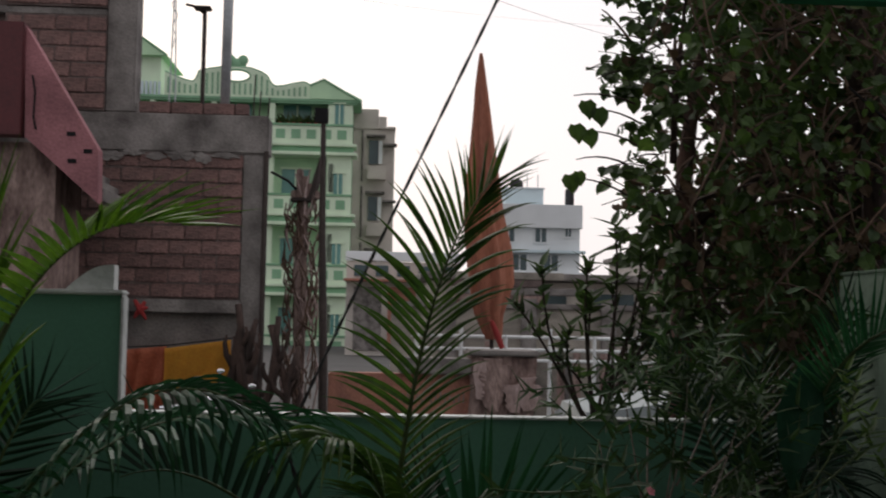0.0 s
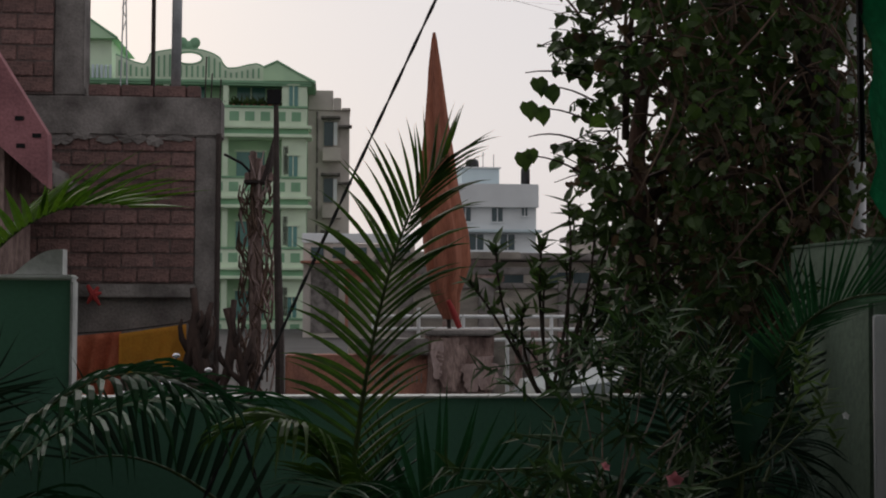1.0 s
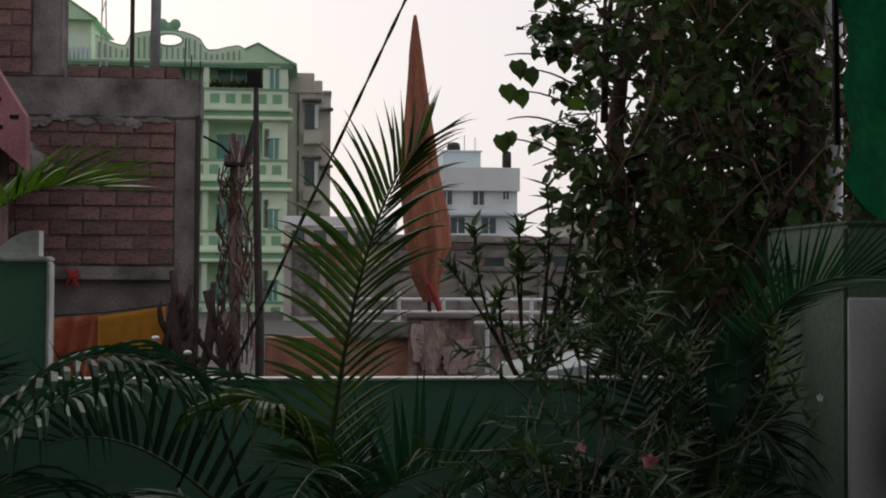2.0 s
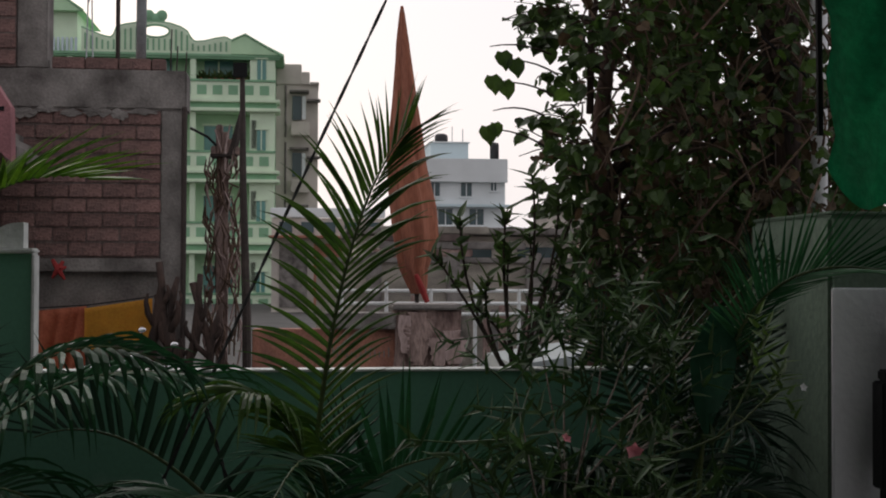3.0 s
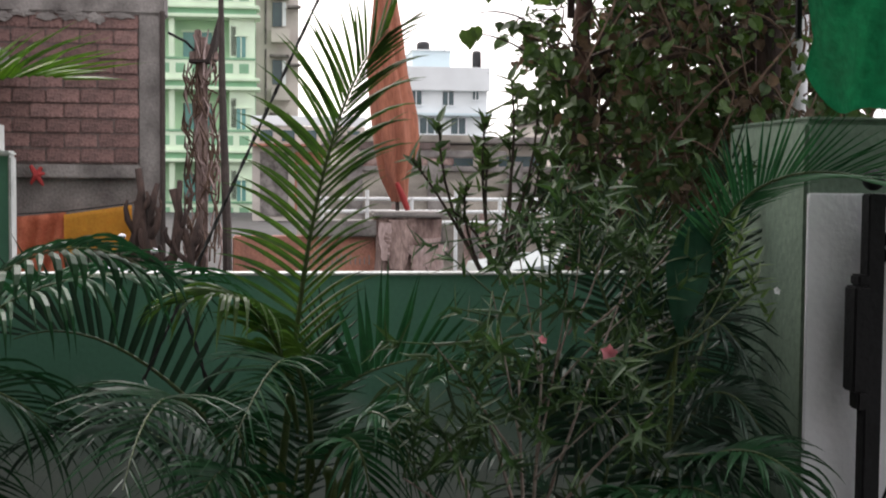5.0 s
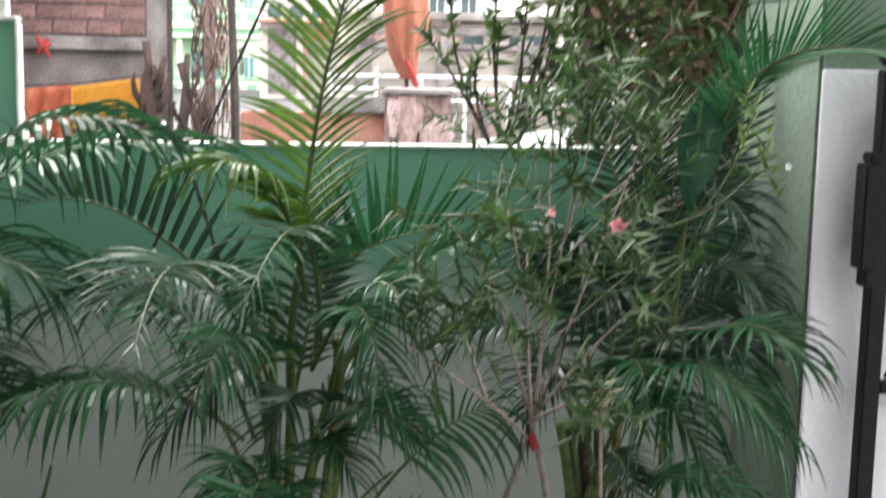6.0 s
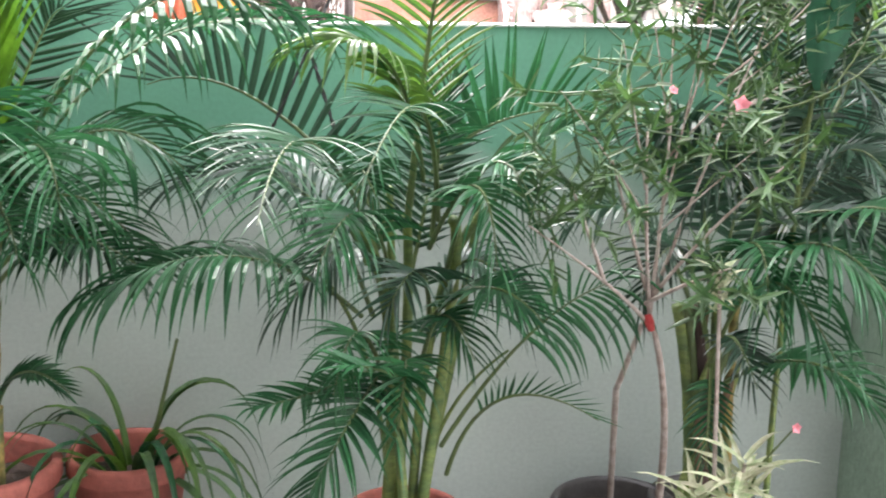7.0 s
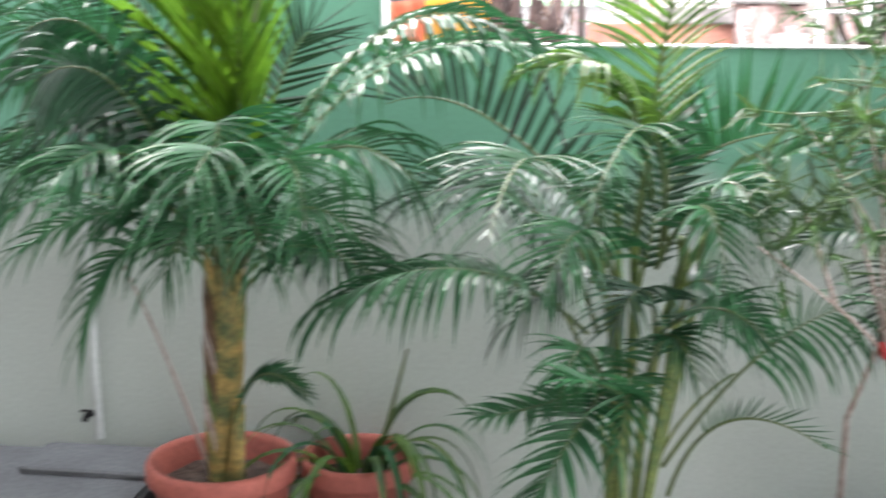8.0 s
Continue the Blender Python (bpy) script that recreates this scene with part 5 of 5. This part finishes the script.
brng = random.Random(31)
for i in range(16):
    z = 1.84 + 0.11 * (i // 4)
    x = 1.3 + 2.6 * (i % 4) + brng.uniform(-0.3, 0.3)
    w = brng.uniform(1.3, 2.4)
    st = thing("timber_plank", "long weathered plank stacked on the compound wall", "plank", (x, 18.1, z), group="planks on the wall")
    part("board", boxes(((x, 18.0, z), (x + w, 18.2, z + 0.105)), bevel=0.012), (RUIN, LANE_WALL, CEMENT, BEIGE, MORTAR)[(i * 3) % 5], st)
for i in range(14):
    x = 1.2 + 0.62 * i + brng.uniform(-0.1, 0.1)
    h = brng.uniform(0.05, 0.45)
    st = thing("stacked_boards", "leaning stack of old boards by the lane wall", "boards", (x, 17.6, 0), group="stacks by the lane wall")
    for k in range(3):
        part("board", boxes(((x + 0.12 * k, 17.5 + 0.05 * k, 0.0), (x + 0.12 * k + 0.10, 17.54 + 0.05 * k, 0.85 + h * (0.6 + 0.2 * k))), bevel=0.006), (RUIN, CEMENT, RUIN, CONCRETE)[(i + k) % 4], st)


def car(label, m, paint):
    """A small parked hatchback: body, cabin glass, wheels, lamps."""
    c = thing("car", label, "car")
    bm = bmesh.new()
    prof = [(-1.85, 0.35), (-1.88, 0.62), (-1.80, 0.86), (-0.95, 0.98), (-0.45, 1.40), (0.95, 1.46), (1.55, 1.10), (1.80, 0.98), (1.85, 0.5), (1.80, 0.32)]
    sides = []
    for y, k in ((-0.78, 0.97), (-0.70, 1.0), (0.70, 1.0), (0.78, 0.97)):
        sides.append([bm.verts.new((x * k, y * (0.86 if z > 1.2 else 1), z)) for x, z in prof])
    for a, b in zip(sides, sides[1:]):
        for i in range(len(prof)):
            j = (i + 1) % len(prof)
            bm.faces.new((a[i], a[j], b[j], b[i]))
    bm.faces.new(sides[0][::-1])
    bm.faces.new(sides[-1])
    bmesh.ops.recalc_face_normals(bm, faces=bm.faces[:])
    part("body", bm, paint, c)
    for y in (-0.79, 0.775):
        for x0, x1 in ((-0.42, 0.32), (0.40, 1.15)):
            bm = bmesh.new()
            vs = [bm.verts.new(q) for q in ((x0 - (0.38 if x0 < 0 else 0), y, 1.0), (x1, y, 1.0), (x1 - (0.1 if x1 > 1 else 0), y * 0.88, 1.36), (x0 + 0.03, y * 0.88, 1.36))]
            bm.faces.new(vs)
            bmesh.ops.solidify(bm, geom=bm.faces[:], thickness=0.012)
            part("window", bm, GLASS, c)
        for x in (-1.15, 1.15):
            w = part("wheel", tube(bmesh.new(), [(x, y - 0.06, 0.3), (x, y + 0.06, 0.3)], 0.3, 24), RUBBER, c)
            part("rim", tube(bmesh.new(), [(x, y - 0.068, 0.3), (x, y + 0.068, 0.3)], 0.17, 16), GALV, w)
    for y in (-0.6, 0.6):
        part("headlight", boxes(((-1.90, y - 0.14, 0.66), (-1.82, y + 0.14, 0.80)), bevel=0.02), CHROME, c)
    c.matrix_world = m
    return c


car("silver hatchback parked beyond the tree", pose(3.55, 11.2, 0), CAR_WHITE)

# scooter parked behind the wall: only its handlebar and lamp show
sc = thing("motor_scooter", "dark scooter with a chrome headlamp in the lane", "scooter", (-0.95, 7.6, 0))
part("front_shield", boxes(((-1.12, 7.5, 0.35), (-0.84, 7.56, 0.98)), bevel=0.03), DARK_METAL, sc)
part("handlebar", tube(bmesh.new(), [(-1.28, 7.58, 1.06), (-1.1, 7.55, 1.08), (-0.86, 7.55, 1.08), (-0.70, 7.58, 1.06)], 0.016, 8), CHROME, sc)
bm = bmesh.new()
bmesh.ops.create_uvsphere(bm, u_segments=16, v_segments=10, radius=0.07, matrix=Matrix.Translation((-0.98, 7.47, 1.08)))
part("headlamp", bm, CHROME, sc, smooth=True)
part("seat", boxes(((-1.1, 7.9, 0.72), (-0.86, 8.15, 0.80)), bevel=0.03), RUBBER, sc)
part("rear_body", boxes(((-1.1, 7.8, 0.3), (-0.86, 8.15, 0.7)), bevel=0.05), DARK_METAL, sc)
part("floorboard", boxes(((-1.1, 7.55, 0.28), (-0.86, 7.85, 0.34)), bevel=0.01), DARK_METAL, sc)
for y in (7.5, 8.1):
    part("wheel", tube(bmesh.new(), [(-1.03, y, 0.22), (-0.93, y, 0.22)], 0.22, 20), RUBBER, sc)
for x, z in ((-0.74, 1.20), (-0.925, 1.285)):
    mir = part("mirror", tube(bmesh.new(), [(x - 0.04, 7.56, 1.07), (x, 7.52, z)], 0.006, 5), DARK_METAL, sc)
    bm = bmesh.new()
    bmesh.ops.create_uvsphere(bm, u_segments=14, v_segments=8, radius=0.020, matrix=Matrix.Translation((x, 7.51, z)) @ Matrix.Diagonal((1.2, 0.4, 0.8, 1)))
    part("mirror_shell", bm, CHROME, mir, smooth=True)


# ---- distant buildings ----
GY = 64.0
green = thing("apartment_building", "mint green apartment block with balconies and an ornate parapet", "building", (-6.5, GY, 0))
part("wall", boxes(((-12.6, GY, 0), (-1.4, GY + 10, 12.1))), MINT, green)
part("corner_wall", boxes(((-2.6, GY - 1.25, 0), (-1.4, GY - 0.002, 12.1))), MINT_PALE, green, "pale corner bay")
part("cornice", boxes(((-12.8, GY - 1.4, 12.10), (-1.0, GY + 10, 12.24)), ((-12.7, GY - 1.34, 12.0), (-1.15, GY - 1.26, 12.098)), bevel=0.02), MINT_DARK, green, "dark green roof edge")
for k in range(4):
    z = 10.03 - 3.49 * k
    part("ledge", boxes(((-12.7, GY - 1.55, z - 0.16), (-1.15, GY - 0.01, z)), bevel=0.03), MINT_PALE, green)
    # band set back between the ledges, its shade put into the darker green
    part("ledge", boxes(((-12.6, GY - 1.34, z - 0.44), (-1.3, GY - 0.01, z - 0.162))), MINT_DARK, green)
    part("ledge", boxes(((-12.7, GY - 1.6, z - 0.61), (-1.12, GY - 0.01, z - 0.442)), bevel=0.03), MINT_PALE, green)
    bal = part("balcony_parapet", boxes(((-12.6, GY - 1.36, z + 0.002), (-1.38, GY - 1.255, z + 0.86)), bevel=0.01), MINT_PALE, green)
    part("hand_rail", boxes(((-12.65, GY - 1.42, z + 0.862), (-1.33, GY - 1.2, z + 0.97)), bevel=0.02), MINT_DARK, green)
    # shade of the square recesses, drawn as thin dark panels on the front
    for i in range(14):
        x = -12.0 + 0.76 * i
        part("recess_shade", boxes(((x, GY - 1.375, z + 0.22), (x + 0.46, GY - 1.362, z + 0.68))), MINT_DARK, bal)
    for x, w in ((-4.9, 1.4), (-7.9, 1.4), (-10.9, 1.4)):
        win = part("window", boxes(((x, GY - 0.06, z + 0.3), (x + w, GY - 0.01, z + 2.3))), TEAL_GLASS, green)
        part("frame", boxes(((x - 0.1, GY - 0.12, z + 2.31), (x + w + 0.1, GY - 0.01, z + 2.42)), ((x + w / 2 - 0.04, GY - 0.1, z + 0.3), (x + w / 2 + 0.04, GY - 0.062, z + 2.3))), MINT_PALE, win)
    win = part("window", boxes(((-2.25, GY - 1.30, z + 1.0), (-1.82, GY - 1.252, z + 2.0))), TEAL_GLASS, green)
    part("frame", boxes(((-2.35, GY - 1.36, z + 2.01), (-1.72, GY - 1.252, z + 2.09)), ((-2.06, GY - 1.33, z + 1.0), (-2.01, GY - 1.302, z + 2.0))), MINT_PALE, win)
    for i in range(4):
        part("grille_bar", boxes(((-2.5 + 0.06 * i, GY - 1.34, z - 2.4), (-2.475 + 0.06 * i, GY - 1.30, z - 1.0))), DARK_METAL, green)
    for x in (-5.5, -8.4, -11.4):
        part("pillar", boxes(((x, GY - 1.28, z + 0.971), (x + 0.28, GY - 1.0, z + 2.88)), bevel=0.03), MINT_PALE, green)
grng = random.Random(41)
for i in range(7):
    x = -5.0 + 0.36 * i
    plant = thing("balcony_plant", "small dark potted plant on the top balcony", "plant", (x, GY - 1.0, 10.98), group="balcony plants")
    bm = bmesh.new()
    for k in range(26):
        d = Vector((grng.gauss(0, 0.5), grng.gauss(0, 0.4), grng.uniform(0.2, 1)))
        blade(bm, (x, GY - 1.0, 11.0), d, d.cross(Vector((0.1, 1, 0.2))), grng.uniform(0.3, 0.7), 0.12, 0.8, 4)
    part("leaves", bm, LEAF, plant)["kind"] = "stuff"
    part("pot", lathe(bmesh.new(), [(0.02, 10.89), (0.10, 10.89), (0.14, 11.1), (0.02, 11.08)], 12, (x, GY - 1.0)), TERRACOTTA, plant)

# ornate roof parapet: waves, an arch with an oval opening, a gable, and a roof room
WAVE_X = (-10.7, -10.2, -9.7, -9.29, -9.12, -9.03, -8.6, -7.9, -7.2, -6.5, -5.95, -5.62, -5.5, -5.27, -4.8, -4.3, -3.82, -3.5)
WAVE_Z = (13.40, 13.18, 13.0, 12.92, 13.15, 13.46, 13.58, 13.70, 13.74, 13.68, 13.50, 13.28, 12.98, 12.80, 12.84, 12.98, 13.06, 12.9)
bm = bmesh.new()
steps = 144


def slab_piece(bm, x0, x1, low0, low1, top0, top1):
    q = [bm.verts.new((x, y, z)) for y in (GY - 1.36, GY - 1.2) for x, z in ((x0, low0), (x1, low1), (x1, top1), (x0, top0))]
    for f in ((0, 1, 2, 3), (7, 6, 5, 4), (3, 2, 6, 7), (1, 0, 4, 5)):
        bm.faces.new([q[i] for i in f])


for i in range(steps):
    x0, x1 = (-10.7 + 7.2 * j / steps for j in (i, i + 1))
    t0, t1 = (float(np.interp(x, WAVE_X, WAVE_Z)) for x in (x0, x1))
    h0, h1 = (0.27 * math.sqrt(max(0.0, 1 - ((x + 7.16) / 0.62) ** 2)) for x in (x0, x1))
    if h0 + h1 > 0:
        slab_piece(bm, x0, x1, 12.242, 12.242, 13.30 - h0, 13.30 - h1)
        slab_piece(bm, x0, x1, 13.30 + h0, 13.30 + h1, t0, t1)
    else:
        slab_piece(bm, x0, x1, 12.242, 12.242, t0, t1)
part("roof_parapet", bm, MINT_PALE, green, "pale wavy parapet with an oval opening")
part("parapet_trim", tube(bmesh.new(), [(x, GY - 1.3, float(np.interp(x, WAVE_X, WAVE_Z)) + 0.02) for x in (-10.7 + 7.2 * i / 60 for i in range(61))], 0.06, 6), MINT_DARK, green)
part("oval_trim", tube(bmesh.new(), [(-7.16 + 0.66 * math.cos(0.2618 * i), GY - 1.37, 13.30 + 0.30 * math.sin(0.2618 * i)) for i in range(25)], 0.045, 6), MINT_DARK, green)
# dark recesses of the parapet, their shade drawn as thin green bars
for i in range(26):
    x = -10.55 + 0.27 * i
    top = float(np.interp(x, WAVE_X, WAVE_Z)) - 0.2
    top = min(top, 12.92) if abs(x + 7.16) < 0.85 else top
    part("recess_stripe", boxes(((x, GY - 1.40, 12.36), (x + 0.09, GY - 1.365, top))), MINT_DARK, green)
bm = bmesh.new()
for x, z, r in ((-7.5, 14.08, 0.27), (-6.88, 14.08, 0.27), (-7.18, 13.92, 0.26), (-7.5, 13.85, 0.14), (-6.86, 13.85, 0.14)):
    bmesh.ops.create_uvsphere(bm, u_segments=14, v_segments=8, radius=r, matrix=Matrix.Translation((x, GY - 1.28, z)) @ Matrix.Diagonal((1, 0.4, 1, 1)))
part("roof_ornament", bm, MINT_DARK, green, smooth=True)
for x0, xm, x1, z0, zm, z1, low in ((-3.52, -2.85, -0.95, 12.90, 13.22, 12.14, 12.242), (-13.6, -12.5, -10.6, 14.6, 15.5, 14.2, 14.19)):
    bm = bmesh.new()
    ring = ((x0, low), (x1, low), (x1, max(z1, low + 0.02)), (xm, zm), (x0, z0))
    a, b = ([bm.verts.new((x, y, z)) for x, z in ring] for y in (GY - 1.45, GY + 4))
    bm.faces.new(a)
    bm.faces.new(b[::-1])
    for i in range(5):
        bm.faces.new((a[i], b[i], b[(i + 1) % 5], a[(i + 1) % 5]))
    bmesh.ops.recalc_face_normals(bm, faces=bm.faces[:])
    part("gable", bm, MINT, green)
    part("gable_trim", tube(bmesh.new(), [(x0, GY - 1.47, z0), (xm, GY - 1.47, zm), (x1, GY - 1.47, z1)], 0.055, 6), MINT_DARK, green)
part("roof_room", boxes(((-13.2, GY - 1.0, 12.242), (-10.95, GY + 3.9, 14.185))), MINT_PALE, green)
for i in range(10):
    part("blue_baluster", boxes(((-12.9 + 0.21 * i, GY - 1.36, 12.245), (-12.79 + 0.21 * i, GY - 1.24, 12.9))), HOUSE_BLUE, green)

beige = thing("apartment_building", "weathered beige apartment block beside the green one", "building", (0, 66, 0))
part("wall", boxes(((-1.39, 66, 0), (0.78, 78, 11.3))), BEIGE, beige)
part("roof_step", boxes(((-1.39, 65.9, 11.302), (-0.08, 76, 12.35)), ((-0.07, 65.8, 11.302), (0.34, 75, 11.95)), ((0.35, 65.7, 11.302), (0.82, 78, 11.42)), bevel=0.03), BEIGE, beige)
for k in range(4):
    z = 9.35 - 2.95 * k
    part("window_bay", boxes(((-0.62, 65.3, z - 0.75), (0.35, 65.98, z - 0.06)), bevel=0.03), BEIGE, beige, "stained balcony box")
    part("window", boxes(((-0.55, 65.9, z + 0.1), (-0.06, 65.99, z + 1.35))), GLASS, beige)
    part("shutter", boxes(((-0.04, 65.6, z + 0.1), (0.14, 65.66, z + 1.3))), HOUSE_WHITE, beige, "white open shutter")
    part("sunshade", boxes(((-0.7, 65.2, z + 1.47), (0.3, 66, z + 1.57)), bevel=0.02), CEMENT, beige)
    part("sunshade", boxes(((0.2, 65.2, z + 1.02), (0.9, 66, z + 1.12)), bevel=0.02), CEMENT, beige)
    part("drain_pipe", tube(bmesh.new(), [(-0.9, 65.92, z - 0.8), (-0.9, 65.92, z + 1.9)], 0.05, 6), CEMENT, beige)

HY = 80.0
wh = thing("white_house", "white two-storey house with a roof tank", "house", (10.5, HY, 0))
part("wall", boxes(((6.9, HY, 0), (12.9, HY + 9, 8.6))), HOUSE_WHITE, wh)
part("upper_wall", boxes(((6.8, HY - 0.4, 7.3), (13.0, HY, 8.8)), bevel=0.03), HOUSE_WHITE, wh, "white parapet band")
part("roof_room", boxes(((8.2, HY + 1, 8.6), (10.65, HY + 6, 9.9)), bevel=0.03), HOUSE_BLUE, wh, "pale blue stair room")
part("roof_edge", boxes(((8.1, HY + 0.9, 9.902), (10.75, HY + 6.1, 10.0)), bevel=0.02), HOUSE_WHITE, wh)
part("ledge", boxes(((6.7, HY - 0.6, 5.7), (13.2, HY, 5.88)), bevel=0.03), HOUSE_BLUE, wh)
part("ledge", boxes(((6.7, HY - 0.5, 4.3), (13.2, HY, 4.5)), bevel=0.03), HOUSE_WHITE, wh)
for x, w, z, h in ((10.05, 0.68, 6.42, 0.86), (11.98, 0.34, 6.8, 0.5), (8.0, 0.68, 6.42, 0.86), (8.6, 0.9, 4.6, 1.0), (10.6, 0.9, 4.6, 1.0)):
    win = part("window", boxes(((x, HY - 0.05, z), (x + w, HY - 0.005, z + h))), GLASS, wh)
    part("frame", boxes(((x + w / 2 - 0.03, HY - 0.09, z), (x + w / 2 + 0.03, HY - 0.052, z + h)), ((x - 0.1, HY - 0.12, z - 0.1), (x + w + 0.1, HY - 0.005, z - 0.01))), HOUSE_WHITE, win)
tk = thing("water_tank", "black water tank on the house roof", "water tank", (9.1, HY + 3, 10.0))
part("drum", lathe(bmesh.new(), [(0.02, 10.002), (0.44, 10.002), (0.44, 10.5), (0.38, 10.65), (0.2, 10.72), (0.02, 10.72)], 20, (9.1, HY + 3)), TANK, tk, smooth=True)
tk2 = thing("water_tank", "dark water tank on a roof stand", "water tank", (12.6, HY + 2, 8.6))
part("drum", lathe(bmesh.new(), [(0.02, 8.7), (0.3, 8.7), (0.3, 9.9), (0.26, 10.05), (0.02, 10.1)], 20, (12.5, HY + 2)), TANK, tk2, smooth=True)
part("stand", boxes(((12.1, HY + 1.5, 8.602), (12.88, HY + 2.5, 8.698))), CONCRETE, tk2)
for x, z0, z1 in ((9.7, 10.0, 11.1), (10.4, 10.0, 10.95)):
    mast = thing("antenna", "thin antenna mast on the house roof", "antenna", (x, HY + 2, z0))
    part("mast", tube(bmesh.new(), [(x, HY + 2, z0), (x, HY + 2, z1)], 0.03, 5), GALV, mast)

pale = thing("shop_building", "pale low shop building with orange shutters", "building", (0.5, 50, 0))
part("wall", boxes(((-1.2, 50, 0), (3.2, 56, 3.7))), BEIGE, pale)
part("parapet", boxes(((-1.25, 49.9, 3.72), (3.25, 50.1, 4.1)), bevel=0.03), HOUSE_WHITE, pale)
part("canopy", boxes(((-1.3, 49.2, 2.9), (3.3, 49.99, 3.0)), bevel=0.02), SALMON, pale)
for i in range(5):
    part("window", boxes(((-0.9 + 0.85 * i, 49.94, 3.12), (-0.4 + 0.85 * i, 49.995, 3.55))), GLASS, pale)
for i in range(3):
    part("shutter", boxes(((-0.9 + 1.35 * i, 49.93, 0.2), (0.2 + 1.35 * i, 49.995, 2.7))), SALMON if i == 1 else CEMENT, pale)
side = thing("side_house", "grey low house at the end of the lane", "house", (16, 40, 0))
part("wall", boxes(((8.5, 40, 0), (26, 46, 3.6))), BEIGE, side)
part("roof", boxes(((8.3, 39.6, 3.62), (26.2, 46.2, 3.8)), bevel=0.03), CEMENT, side)

tower = thing("lattice_mast", "distant lattice mast above the roofs", "mast", (-9.0, 52, 0))
for s in (-1, 1):
    part("leg", tube(bmesh.new(), [(-8.55 + 0.35 * s, 52, 0), (-8.55, 52, 16.0)], 0.03, 5), GALV, tower)
for k in range(7):
    z = 12.4 + 0.45 * k
    part("brace", tube(bmesh.new(), [(-8.55 - (0.05 + 0.03 * k) * (-1) ** k, 52, z), (-8.55 + (0.05 + 0.03 * k) * (-1) ** k, 52, z + 0.4)], 0.02, 5), GALV, tower)

# overhead wires, from the roof pipe and the mast to a utility pole behind the tree
up = thing("utility_pole", "tall concrete utility pole at the roadside", "utility pole", (9.6, 30, 0))
part("pole", tube(bmesh.new(), [(9.6, 30, 0), (9.6, 30, 8.8)], [0.16, 0.11], 10), CONCRETE, up, smooth=True)
part("cross_arm", boxes(((8.9, 29.9, 8.2), (10.3, 30.1, 8.3)), bevel=0.01), RUST, up)
for a, b in (((-1.085, 8.74, 4.55), (9.4, 29.95, 8.3)), ((-8.55, 52, 15.6), (-1.085, 8.75, 4.5)), ((-8.55, 52, 15.9), (9.7, 30, 8.6))):
    w = thing("overhead_wire", "thin overhead electric wire", "wire", a, group="overhead wires")
    a, b = Vector(a), Vector(b)
    part("wire", tube(bmesh.new(), [a.lerp(b, i / 16) - Vector((0, 0, 0.5 * (1 - (2 * i / 16 - 1) ** 2))) for i in range(17)], 0.0022, 4), RUBBER, w)

# ragged cement smears left on the brickwork
smear_rng = random.Random(17)


def smear(parent, x, z, w, h, y):
    bm = bmesh.new()
    n = 18
    ring = [bm.verts.new((x + w * math.cos(6.283 * k / n) * smear_rng.uniform(0.6, 1.1), y + smear_rng.uniform(-0.003, 0.003), z + h * math.sin(6.283 * k / n) * smear_rng.uniform(0.5, 1.1))) for k in range(n)]
    mid = bm.verts.new((x, y - 0.004, z))
    back = [bm.verts.new(v.co + Vector((0, 0.03, 0))) for v in ring]
    for k in range(n):
        bm.faces.new((ring[k], ring[(k + 1) % n], mid))
        bm.faces.new((ring[(k + 1) % n], ring[k], back[k], back[(k + 1) % n]))
    bmesh.ops.recalc_face_normals(bm, faces=bm.faces[:])
    part("mortar_smear", bm, CEMENT, parent)


for k in range(9):
    smear(house, -2.3 + 0.155 * k, 2.68 + smear_rng.uniform(-0.02, 0.02), smear_rng.uniform(0.06, 0.12), smear_rng.uniform(0.02, 0.05), BY - 0.046)

# bricks last
bricks(house, -2.4, -0.947, 1.72, 2.69, BY - 0.035, 1)
bricks(house, -2.55, -1.885, 2.98, 3.61, BY - 0.035, 2)
bricks(house, -2.55, -1.885, 3.68, 4.3, BY - 0.035, 3)
bricks(house, -1.66, -0.92, 2.967, 3.055, BY + 0.02, 4, h=0.075)
